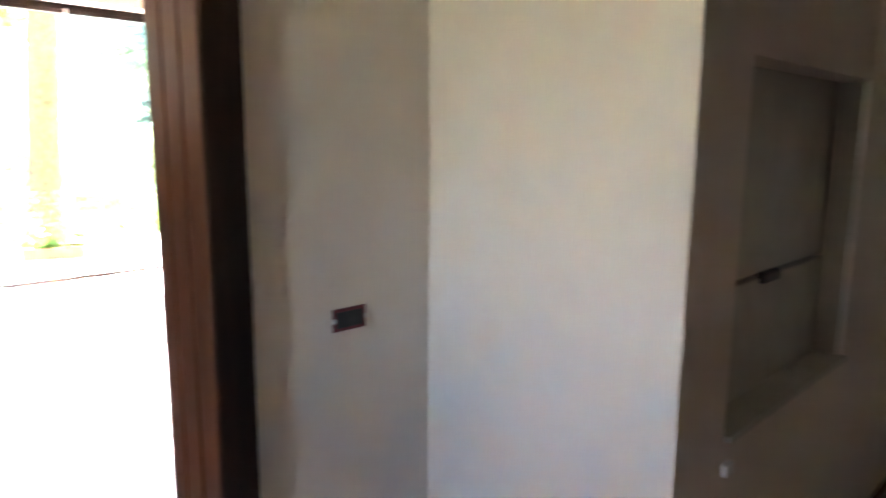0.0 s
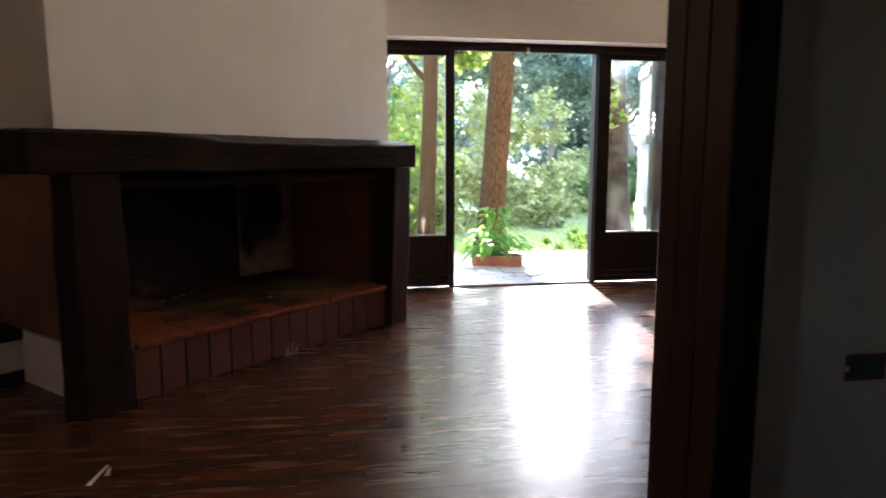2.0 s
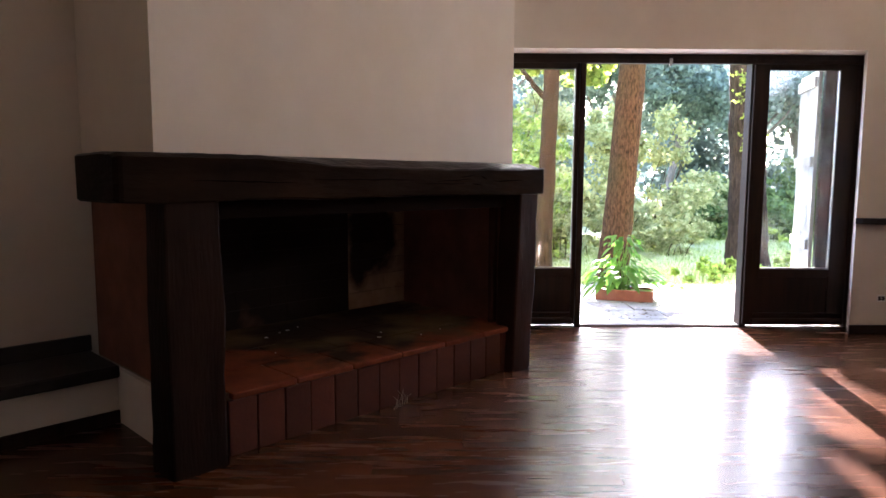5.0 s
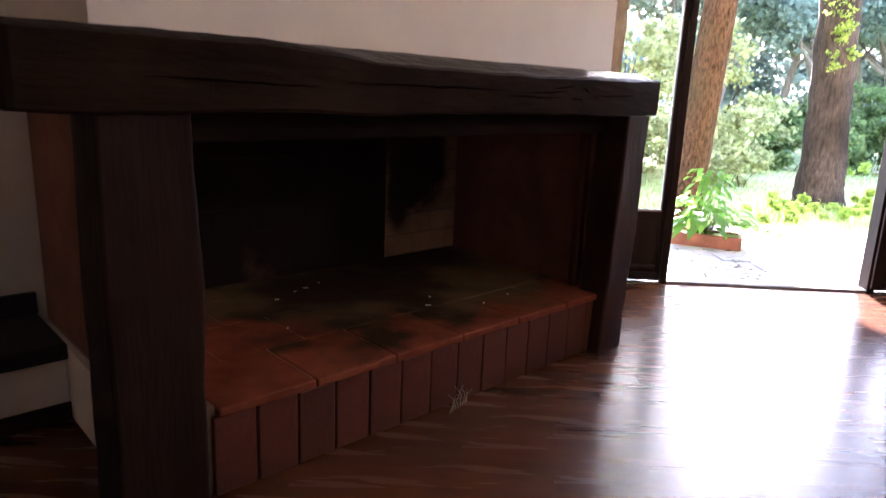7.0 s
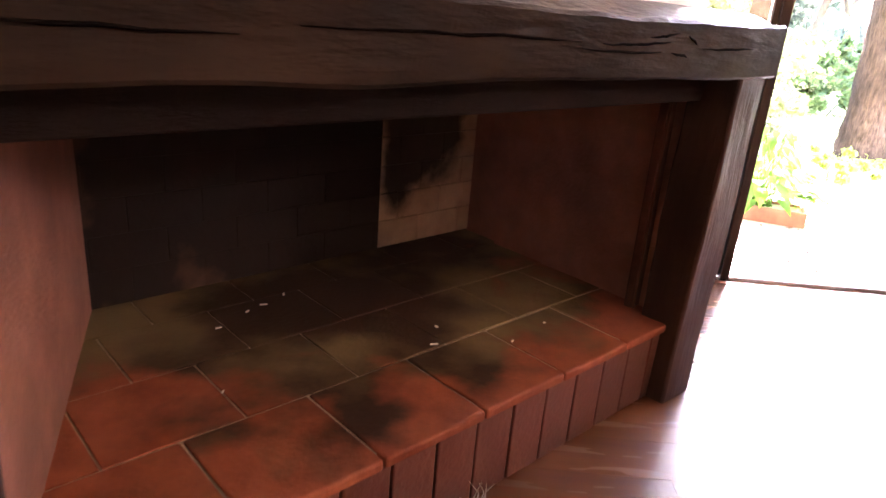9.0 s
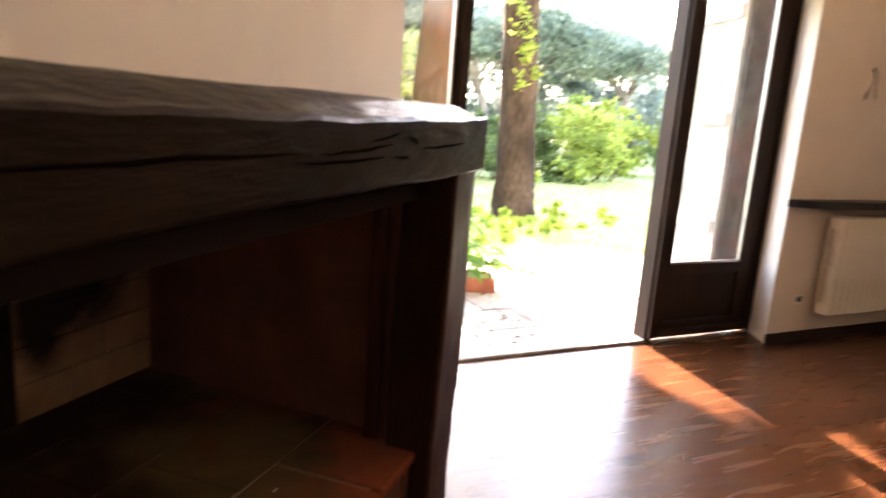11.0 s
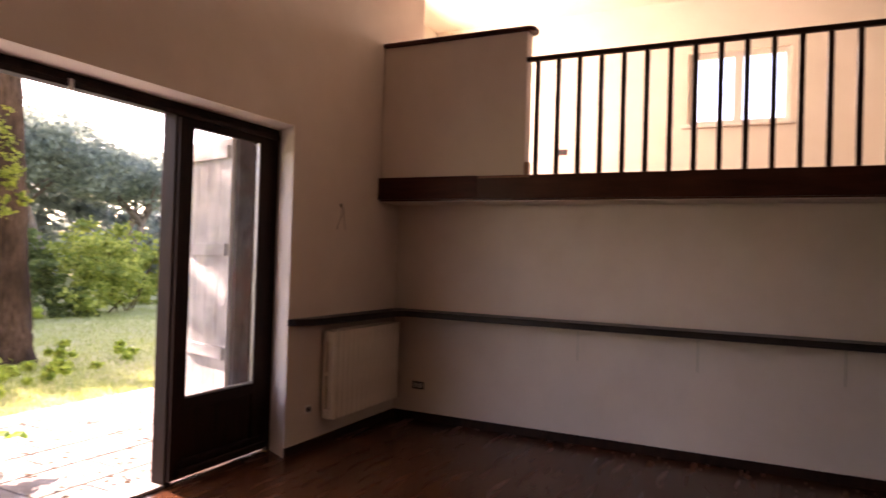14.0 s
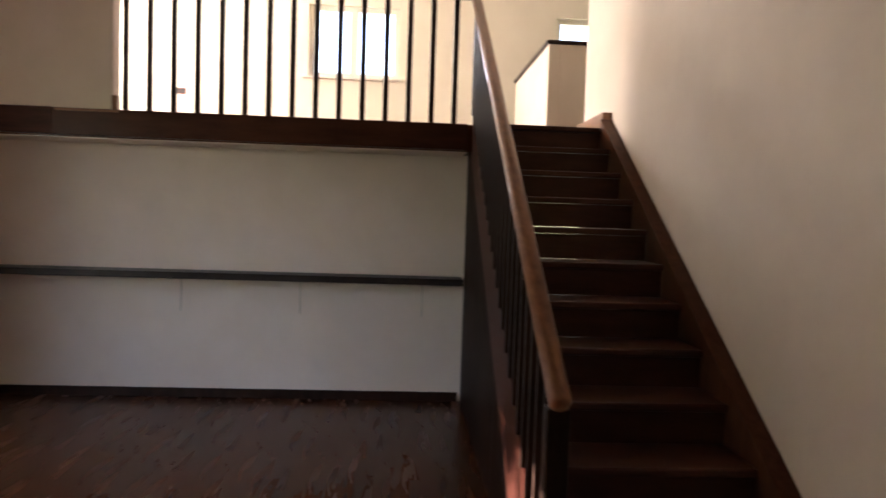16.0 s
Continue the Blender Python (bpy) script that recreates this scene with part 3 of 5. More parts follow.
shutter(2.07, 0.14, 0.76, SHUTTER)
bm = bmesh.new()
box(bm, (2.13, 0.13, 0.03), (2.30, 0.17, 2.22), None, 0.004)
single("shutter_post", bm, POSTPAINT, "dark weathered post beside the shutter", "post")


# ---- fireplace ----
def fireplace():
    f = thing("fireplace", diag(1.1, 0.4, 0), "corner fireplace with black oak posts, beam and terracotta hearth", "fireplace")
    boxpart("hearth_core", (0.06, 0.105, 0.0), (2.285, 1.262, 0.293), MORTAR, f, 0.0, diag)
    boxpart("back_mortar", (-0.04, 1.25, 0.262), (2.2, 1.29, 1.188), SOOT, f, 0.0, diag)
    bm = bmesh.new()
    prism(bm, [(0.082, 0.19), (-0.06, 0.19), (-0.06, 1.249), (0.01, 1.249)], 2, 0.263, 1.168)
    for v in bm.verts:
        v.co = Vector(diag(*v.co))
    part("side_wall", bm, REDPLASTER, f, "stained red plaster side wall")
    boxpart("side_batten", (0.078, 0.225, 0.299), (0.135, 0.259, 1.10), FASCIA, f, 0.004, diag, "reddish timber batten")
    boxpart("batten_edge", (0.126, 0.215, 0.299), (0.134, 0.224, 1.10), JAMBWOOD, f, 0.003, diag, "paler strip along the batten edge")
    bm = bmesh.new()
    prism(bm, [(1.72, 1.249), (2.29, 1.249), (2.29, 0.06), (2.2, 0.06)], 2, 0.294, 1.168)
    for v in bm.verts:
        v.co = Vector(diag(*v.co))
    part("side_wall", bm, REDPLASTER, f, "stained red plaster side wall")
    boxpart("side_base", (2.29, 0.1, 0.0), (2.315, 1.22, 0.285), PLASTER, f, 0.0, diag, "white plastered base")
    boxpart("lintel", (0.08, 0.13, 1.085), (2.28, 0.188, 1.169), LINTEL, f, 0.006, diag)
    bm = bmesh.new()
    waney_beam(bm, -0.15, 2.60, 190)
    bmesh.ops.recalc_face_normals(bm, faces=bm.faces[:])
    for face in bm.faces:
        face.material_index = 1 if face.normal.z > 0.25 and face.calc_center_median().z > 1.3 else 0
    beam = part("mantel_beam", bm, MANTEL, f, "rough-hewn black oak beam with worn edges")
    beam.data.materials.append(MANTELTOP)
    for a, b, dep, sd in ((-0.055, 0.135, 0.18, 11.0), (2.17, 2.42, 0.22, 17.0)):
        bm = bmesh.new()
        hewn(bm, (a, 0.012, 0.0), (b, dep, 1.169), 2, 40, 0.008, 0.016, (lambda u, v, z: diag(u + 0.03 - 0.06 * z / 1.17, v, z)) if a < 1 else diag, sd)
        part("post", bm, REDPOST if a < 1 else POSTWOOD, f)
    # upright tiles along the front of the hearth
    w = (2.13 - 0.055) / 14
    bm = bmesh.new()
    box(bm, (-w / 2 + 0.003, 0.0, -0.131), (w / 2 - 0.003, 0.022, 0.131), lambda x, y, z: (-Q * x - Q * y, -Q * x + Q * y, z), 0.005)
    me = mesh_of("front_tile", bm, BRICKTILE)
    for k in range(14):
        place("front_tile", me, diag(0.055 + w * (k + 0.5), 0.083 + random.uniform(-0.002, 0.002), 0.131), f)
    # flat tiles on the hearth
    rows = ((0.066, 0.415), (0.415, 0.735), (0.735, 1.04), (1.04, 1.249))
    for r, (v0, v1) in enumerate(rows):
        cw = 0.345
        u, k = 0.045 - (0.17 if r % 2 else 0.0), 0
        while u < 2.2:
            a, b = max(u, (0.045, 0.055, 0.035, 0.015)[r]), min(u + cw, 2.12 if r == 0 else 2.19)
            if b - a > 0.03:
                lift = random.uniform(-0.0015, 0.0015)
                boxpart("hearth_tile", (a + 0.0025, v0 + 0.0025, 0.266 + lift), (b - 0.0025, v1 - 0.0025, 0.298 + lift), HEARTHTILE, f, 0.008 if r == 0 else 0.003, diag)
            u += cw
    # brick courses on the back wall
    for r in range(7):
        z0 = 0.30 + r * 0.122
        for k in range(-1, 9):
            a, b = 0.09 + k * 0.25 + (0.125 if r % 2 else 0), 0.09 + (k + 1) * 0.25 + (0.125 if r % 2 else 0)
            a, b = max(a, 0.012), min(b, 1.95)
            if b - a < 0.04 or z0 + 0.12 > 1.15:
                continue
            cuts = [(a, 0.565), (0.565, b)] if a < 0.56 and b > 0.57 else [(a, b)]
            for c0, c1 in cuts:
                m, g = (FIREBRICK, 0.002) if (c0 + c1) / 2 < 0.565 else (SOOT, 0.0004)
                boxpart("brick", (c0 + g, 1.237 + random.uniform(-0.0005, 0.0005), z0 + g), (c1 - g, 1.28, z0 + 0.122 - g), m, f, 0.002, diag)


    # drying cracks round a knot on the front of the beam
    for u0, z0, ln, rise in ((0.10, 1.262, 0.32, -0.006), (0.60, 1.268, 0.30, -0.012), (0.64, 1.242, 0.34, 0.002), (0.98, 1.262, 0.72, 0.004), (0.56, 1.292, 0.14, -0.014), (0.46, 1.268, 0.05, 0.02), (0.50, 1.235, 0.09, 0.008), (1.8, 1.25, 0.5, 0.01)):
        bm = bmesh.new()
        pts = []
        for k in range(9):
            t = k / 8
            pts.append(diag(u0 + ln * t, -0.0015 - 0.002 * math.sin(math.pi * t), z0 + rise * t + 0.006 * noise.noise(Vector((u0 * 9 + t * 5, z0 * 7, 1)))))
        tube(bm, pts, [0.0008 + 0.0026 * math.sin(math.pi * k / 8) for k in range(9)], 6)
        part("crack", bm, CRACK, beam, "dark drying crack in the beam")


fireplace()
wallbox("wall_chimney_breast", (-0.22, 0.35, 1.19), (2.31, 1.32, TOP), PLASTER, "white plastered chimney breast above the fireplace", diag)
wallbox("wall_beside_hearth", (-0.22, 0.36, -0.1), (-0.062, 1.32, 1.188), PLASTER, "white plastered chimney side", diag)


def bench():
    d = thing("bench", diag(3.2, 1.0, 0), "low white plastered bench with a dark wooden seat board", "bench")
    boxpart("base", (2.317, 0.90, 0.0), (4.4, 1.298, 0.245), PLASTER, d, 0.004, diag)
    boxpart("seat_board", (2.317, 0.86, 0.246), (4.4, 1.298, 0.31), SLATE, d, 0.01, diag)
    boxpart("back_board", (2.317, 1.27, 0.311), (4.4, 1.298, 0.40), SLATE, d, 0.004, diag)
    boxpart("skirting", (2.317, 0.885, 0.0), (4.4, 0.899, 0.07), DARKWOOD, d, 0.003, diag)


bench()


def splinter(name, x, y, z, ln, turn, tilt, m, label, wide=0.02):
    bm = bmesh.new()
    vs = box(bm, (-ln / 2, -wide / 2, 0.0), (ln / 2, wide / 2, 0.004), None, 0.001)
    for v in bm.verts:
        v.co.y *= 1.0 - 0.5 * (v.co.x / ln + 0.5)
        v.co.z += 0.3 * abs(v.co.x) * tilt
    ob = single(name, bm, m, label, "debris")
    ob.location, ob.rotation_euler = (x, y, z), (0, 0, radians(turn))


splinter("wood_chip", -2.08, -3.64, 0.0005, 0.17, 84, 0.3, HATCH, "pale wood splinter lying on the floor")
splinter("wood_chip", -2.055, -3.60, 0.0005, 0.07, 98, 0.0, HATCH, "pale wood splinter lying on the floor")
for hu, hv, hl, ht in ((1.25, 0.98, 0.05, 20), (1.32, 0.96, 0.03, 70), (1.15, 1.02, 0.035, 110), (0.95, 0.43, 0.05, 10), (0.72, 0.30, 0.025, 60), (0.86, 0.52, 0.03, 130), (1.45, 0.9, 0.04, 40), (0.52, 0.33, 0.018, 0), (1.6, 0.55, 0.025, 90)):
    splinter("mortar_chip", *diag(hu, hv, 0.2995), hl * 0.5, ht, 0.2, PLASTER, "white mortar chip lying on the hearth", 0.007)
for k in range(9):
    bx, by, _ = diag(1.06 + 0.016 * k, 0.055 - 0.004 * k, 0)
    bm = bmesh.new()
    tube(bm, [(bx, by, 0.003), (bx + 0.01 * math.sin(k), by + 0.008, 0.03 + 0.008 * (k % 4)), (bx + 0.03 * math.sin(k * 1.7), by + 0.012, 0.05 + 0.012 * (k % 5))], [0.0016, 0.0013, 0.0008], 5)
    single("straw", bm, HATCH, "thin pale straw leaning on the hearth tiles", "straw", "straws on the floor")


# ---- passage lining ----
def passage():
    d = thing("door_2", (-1.13, -5.1, 0), "timber-lined open passage with grooved jamb boards", "door", kind="structure")
    w = 0.25 / 3
    for k in range(3):
        a = SOUTH_OUT - 0.02 + k * w
        boxpart("jamb_board", (-0.475, a + 0.002, 0.0), (-0.449, a + w - 0.002, 2.13), JAMBWOOD, d, 0.004)
        boxpart("jamb_board", (-1.831, a + 0.002, 0.0), (-1.805, a + w - 0.002, 2.13), JAMBWOOD, d, 0.004)
        boxpart("head_board", (-1.805, a + 0.002, 2.11), (-0.475, a + w - 0.002, 2.136), JAMBWOOD, d, 0.004)
    for y0, y1 in ((SOUTH_OUT - 0.022, SOUTH_OUT - 0.001), (SOUTH + 0.001, SOUTH + 0.022)):
        boxpart("casing", (-0.473, y0, 0.0), (-0.392, y1, 2.21), DARKWOOD, d, 0.005)
        boxpart("casing", (-1.888, y0, 0.0), (-1.807, y1, 2.21), DARKWOOD, d, 0.005)
        boxpart("head_casing", (-1.805, y0, 2.112), (-0.475, y1, 2.21), DARKWOOD, d, 0.005)


passage()


def wall_box(name, x0, x1, z0, z1, y, label):
    """An open electrical box in a south-facing wall at y."""
    d = thing(name, ((x0 + x1) / 2, y, (z0 + z1) / 2), label, "electrical box")
    boxpart("rim", (x0, y - 0.004, z0), (x1, y - 0.001, z1), BOXRED, d, 0.001)
    boxpart("insert", (x0 + 0.008, y - 0.006, z0 + 0.008), (x1 - 0.008, y - 0.0045, z1 - 0.008), BLACK, d, 0.0005)
    for x in (x0 - 0.004, x1 - 0.004):
        boxpart("lug", (x, y - 0.0075, (z0 + z1) / 2 - 0.005), (x + 0.008, y - 0.0062, (z0 + z1) / 2 + 0.005), WHITEPLASTIC, d, 0.001)


wall_box("electrical_box", -0.197, -0.108, 0.815, 0.867, SOUTH_OUT, "red open electrical box set in a white wall")


def hatch():
    a, b = 0.30, 1.06
    d = thing("service_hatch", (0.68, -5.8, 0.63), "closed beige two-part hatch in a wall niche", "hatch")
    boxpart("upper_panel", (a, -5.79, 0.925), (b, -5.765, 1.395), HATCH, d, 0.003)
    boxpart("lower_panel", (a, -5.80, 0.63), (b, -5.775, 0.918), HATCH, d, 0.003)
    # added black sheet, stops light leaking through the panel joint
    boxpart("light_stop", (a, -5.764, 0.63), (b, -5.75, 1.395), BLACK, d, 0.0)
    boxpart("handle", (0.60, -5.815, 0.905), (0.70, -5.792, 0.932), BLACK, d, 0.006)
    boxpart("sill", (a, -5.885, 0.631), (b, -5.801, 0.645), HATCH, d, 0.003)
    boxpart("side_strip", (b - 0.025, -5.86, 0.646), (b - 0.001, -5.80, 1.39), HATCH, d, 0.002)


hatch()
bm = bmesh.new()
box(bm, (0.30, -5.882, 0.555), (0.335, -5.87, 0.582), None, 0.003)
single("cable_clip", bm, WHITEPLASTIC, "small white plastic clip on the hall wall", "clip")


# ---- skirting ----
def skirting(name, lo, hi, m=DARKWOOD):
    bm = bmesh.new()
    box(bm, lo, hi, None, 0.003)
    single(name, bm, m, "dark wooden skirting board", "skirting", kind="structure")


skirting("baseboard_north", (2.21, N - 0.016, 0.0), (EAST, N - 0.001, 0.07))
skirting("baseboard_east", (EAST - 0.016, -4.02, 0.0), (EAST - 0.001, N - 0.017, 0.07))
skirting("baseboard_upper_east", (UX - 0.016, -4.8, DECK), (UX - 0.001, 1.19, DECK + 0.09), RAILWOOD)


# ---- shelf, radiator, sockets ----
def shelf():
    d = thing("wall_shelf", (3.5, -0.5, 0.92), "long dark corner shelf board fixed along two walls", "shelf")
    bm = bmesh.new()
    pts = [(2.205, N - 0.001), (2.24, N - 0.05), (2.32, N - 0.10), (2.45, N - 0.13), (3.40, N - 0.17), (3.47, N - 0.24), (3.47, -4.02), (3.699, -4.02), (3.699, N - 0.001)]
    prism(bm, pts, 2, 0.914, 0.962)
    bmesh.ops.bevel(bm, geom=bm.edges[:], offset=0.004, segments=1, affect="EDGES")
    part("board", bm, SLATE, d)
    for y in (-1.93, -2.81, -3.73):
        bm = bmesh.new()
        box(bm, (3.691, y - 0.004, 0.65), (3.699, y + 0.004, 0.912), None, 0.001)
        part("bracket", bm, HATCH, d, "thin dull upright strip under the shelf")


shelf()


def radiator():
    d = thing("radiator", (3.0, -0.35, 0.17), "cream enamelled column radiator hung under the shelf", "radiator")
    n, x0, x1 = 14, 2.625, 3.57
    w = (x1 - x0) / n
    bm = bmesh.new()
    box(bm, (0.003, -0.40, 0.20), (w - 0.003, -0.385, 0.855), None, 0.006)
    box(bm, (0.016, -0.388, 0.23), (w - 0.016, -0.315, 0.825), None, 0.004)
    box(bm, (0.003, -0.322, 0.20), (w - 0.003, -0.305, 0.855), None, 0.005)
    me = mesh_of("section", bm, ENAMEL)
    for k in range(n):
        place("section", me, (x0 + k * w, 0, 0), d)
    for z in (0.24, 0.81):
        bm = bmesh.new()
        tube(bm, [(x0 - 0.028, -0.35, z), (x1 + 0.01, -0.35, z)], [0.02, 0.02], 10)
        part("header_pipe", bm, ENAMEL, d)
    for y0, y1 in ((-0.40, -0.38), (-0.325, -0.305)):
        boxpart("end_column", (x0 - 0.024, y0, 0.205), (x0 - 0.003, y1, 0.85), ENAMEL, d, 0.006)
    for z0, z1 in ((0.205, 0.28), (0.52, 0.545), (0.775, 0.85)):
        boxpart("end_bridge", (x0 - 0.022, -0.379, z0), (x0 - 0.004, -0.326, z1), ENAMEL, d, 0.004)
    boxpart("wall_hook", (3.0, -0.31, 0.75), (3.03, N - 0.001, 0.78), METAL, d, 0.002)


radiator()


def socket(name, lo, hi, axis, m, label):
    """A socket plate; axis: the one across its wall."""
    d = thing(name, tuple((a + b) / 2 for a, b in zip(lo, hi)), label, "socket")
    boxpart("plate", lo, hi, m, d, 0.002)
    l2, h2 = list(lo), list(hi)
    o = 1 - axis
    l2[axis], h2[axis] = lo[axis] - 0.003, lo[axis] - 0.0005
    for k in range(2):
        a = lo[o] + (hi[o] - lo[o]) * (0.12 + 0.42 * k)
        l2[o], h2[o] = a, a + (hi[o] - lo[o]) * 0.34
        l2[2], h2[2] = lo[2] + 0.012, hi[2] - 0.012
        boxpart("outlet", tuple(l2), tuple(h2), BLACK if m is not BLACK else METAL, d, 0.001)


socket("wall_socket", (EAST - 0.008, -0.585, 0.268), (EAST - 0.001, -0.475, 0.333), 0, BLACK, "dark brown socket plate on the white wall")
socket("wall_socket", (2.43, N - 0.008, 0.265), (2.50, N - 0.001, 0.325), 1, WHITEPLASTIC, "small cream socket plate below the shelf")
socket("wall_socket", (UX - 0.008, -0.82, 2.83), (UX - 0.001, -0.68, 2.91), 0, BOXRED, "open reddish socket box on the upper wall")


def loose_wire(x, y, z, length, label):
    d = thing("loose_wire", (x, y, z), label, "wire")
    bm = bmesh.new()
    box(bm, (x - 0.012, y - 0.004, z - 0.014), (x + 0.012, y - 0.001, z + 0.014), None, 0.003)
    part("wall_hole", bm, BLACK, d)
    for s in (-1, 1):
        bm = bmesh.new()
        pts = [(x + s * 0.004 + 0.018 * math.sin(k * 0.9 + s) * k / 8 - 0.004 * k * (s < 0) + 0.006 * k * (s > 0), y - 0.008 - 0.012 * math.sin(k * 0.5), z - length * k / 8) for k in range(9)]
        tube(bm, pts, [0.0028] * 9, 6)
        part("strand", bm, WIRE, d, smooth=True)


loose_wire(2.80, N, 1.80, 0.19, "loose brown wires hanging out of the wall")
bm = bmesh.new()
hewn(bm, (-0.60, N - 0.06, 2.83), (-0.42, N - 0.001, 2.98), 2, 6, 0.003, 0.008, None, 5.0)
single("beam_end", bm, DARKWOOD, "dark wooden beam end on the white wall", "beam")


# ---- raised floor edge, parapet, railing ----
def edge_beam():
    d = thing("edge_beam", (EDGE, -2.2, 1.9), "dark red-brown timber fascia along the raised floor", "beam")
    boxpart("board", (EDGE, -1.18, 1.893), (EDGE + 0.039, N - 0.002, DECK + 0.004), FASCIA, d, 0.004, label="redder fascia board")
    boxpart("board", (EDGE - 0.004, -4.0, 1.888), (EDGE + 0.039, -1.182, DECK), STAIRWOOD, d, 0.004)
    boxpart("soffit", (EDGE + 0.04, -4.0, 1.872), (EAST, N - 0.002, 1.879), PLASTER, d, 0.0)
    boxpart("strip", (EDGE - 0.008, -1.62, DECK - 0.02), (EDGE - 0.0045, -1.20, DECK - 0.004), RAILWOOD, d, 0.001, label="pale bare strip of wood")


edge_beam()


def parapet():
    d = thing("parapet", (3.43, -0.9, DECK), "white plastered parapet with a rounded dark wooden cap", "parapet")
    boxpart("body", (3.37, -1.56, DECK + 0.001), (3.49, N - 0.002, 3.18), PLASTER, d, 0.006)
    bm = bmesh.new()
    pts = [(3.345, N - 0.002), (3.345, -1.56), (3.36, -1.595), (3.39, -1.615), (3.47, -1.615), (3.50, -1.595), (3.515, -1.56), (3.515, N - 0.002)]
    prism(bm, pts, 2, 3.181, 3.215)
    bmesh.ops.bevel(bm, geom=bm.edges[:], offset=0.004, segments=1, affect="EDGES")
    part("cap", bm, FASCIA, d, "dark red-brown wooden cap")
    boxpart("foot_block", (3.35, -1.60, DECK + 0.005), (3.40, -1.561, DECK + 0.10), RAILWOOD, d, 0.003)


parapet()


def baluster_mesh(h):
    bm = bmesh.new()
    box(bm, (-0.018, -0.018, 0.0), (0.018, 0.018, h), None, 0.005)
    return mesh_of("baluster", bm, DARKWOOD)


def gallery_railing():
    d = thing("gallery_railing", (EDGE + 0.02, -2.8, DECK), "dark wooden railing with thin square balusters", "railing")
    boxpart("top_rail", (EDGE - 0.005, -4.0, 2.932), (EDGE + 0.045, -1.565, 2.966), DARKWOOD, d, 0.008)
    me = baluster_mesh(0.861)
    for k in range(15):
        place("baluster", me, (EDGE + 0.02, -1.655 - 0.1604 * k, DECK + 0.0005), d)


gallery_railing()

# ---- staircase ----
RISE, RUN, NOSE = DECK / 12, 0.25, 3.25
SY0, SY1 = -4.92, -4.04


def nose(k):
    return NOSE - (12 - k) * RUN


def staircase():
    d = thing("staircase", (2.0, -4.5, 0), "dark red-brown wooden staircase with closed risers", "staircase")
    for k in range(1, 12):
        boxpart("tread", (nose(k), SY0, RISE * k - 0.034), (nose(k + 1) + 0.045, SY1 - 0.022, RISE * k), STAIRWOOD, d, 0.007)
    boxpart("tread", (nose(12), SY0, DECK - 0.034), (3.419, SY1 - 0.022, DECK + 0.001), STAIRWOOD, d, 0.007)
    for k in range(1, 13):
        boxpart("riser", (nose(k) + 0.026, SY0, RISE * (k - 1) + 0.001), (nose(k) + 0.042, SY1 - 0.022, RISE * k - 0.035), STAIRWOOD, d, 0.0)
    sl = RISE / RUN

    def zat(x):
        return RISE + (x - nose(1)) * sl

    for nm, y0, y1, up, dn, m in (("wall_string", SOUTH + 0.001, SY0 - 0.001, 0.06, 0.26, JAMBWOOD), ("outer_string", SY1 - 0.021, SY1 + 0.012, 0.05, 0.27, FASCIA)):
        bm = bmesh.new()
        x0, x1 = 0.50, 3.25
        prism(bm, [(x0, max(0.0, zat(x0) - dn)), (x0, zat(x0) + up), (x1, zat(x1) + up), (x1, zat(x1) - dn), (x0 + 0.4, 0.0)], 1, y0, y1)
        part(nm, bm, m, d)
    boxpart("string_end", (3.251, SOUTH + 0.001, DECK + 0.002), (3.95, SY0 - 0.012, DECK + 0.11), RAILWOOD, d, 0.003)
    n = 16
    for k in range(n):
        a, b = 0.62 + (3.69 - 0.62) * k / n, 0.62 + (3.69 - 0.62) * (k + 1) / n
        bm = bmesh.new()
        za, zb = min(zat(a) - 0.18, 1.88), min(zat(b) - 0.18, 1.88)
        if za < 0.04:
            za = 0.04
        prism(bm, [(a + 0.002, 0.0), (b - 0.002, 0.0), (b - 0.002, zb), (a + 0.002, za)], 1, SY1 - 0.019, SY1 - 0.002)
        part("side_board", bm, POSTWOOD, d)


staircase()


def stair_railing():
    d = thing("stair_railing", (1.8, -4.03, 0.3), "wooden stair handrail on thin dark balusters", "railing")
    p0, p1 = Vector((0.47, -4.03, 0.905)), Vector((3.335, -4.03, 2.945))
    w = (p1 - p0).normalized()
    up = Vector((0, 1, 0)).cross(w) * -1
    bm = bmesh.new()
    sec = [(0.034 * math.cos(a) * (1.0), 0.030 * math.sin(a) + (0.004 if math.sin(a) > 0 else 0)) for a in [2 * math.pi * k / 14 for k in range(14)]]
    rings = []
    for p, s in ((p0 - w * 0.012, 0.8), (p0, 1), (p1, 1), (p1 + w * 0.012, 0.8)):
        rings.append([bm.verts.new(p + Vector((0, 1, 0)) * y * s + up * z * s) for y, z in sec])
    for a, b in zip(rings, rings[1:]):
        for k in range(14):
            bm.faces.new((a[k], a[(k + 1) % 14], b[(k + 1) % 14], b[k]))
    bm.faces.new(rings[0])
    bm.faces.new(rings[-1])
    part("handrail", bm, RAILWOOD, d, "worn mid-brown rounded handrail", True)
    boxpart("newel", (0.475, -4.065, 0.0), (0.535, -3.995, 0.885), DARKWOOD, d, 0.006)
    sl = RISE / RUN
    n = 24
    for k in range(n):
        x = 0.62 + k * 0.115
        zs = RISE + (x - nose(1)) * sl + 0.04
        zr = p0.z + (x - p0.x) * w.z / w.x - 0.03
        boxpart("baluster", (x - 0.013, -4.043, zs), (x + 0.013, -4.017, zr), DARKWOOD, d, 0.003)


stair_railing()


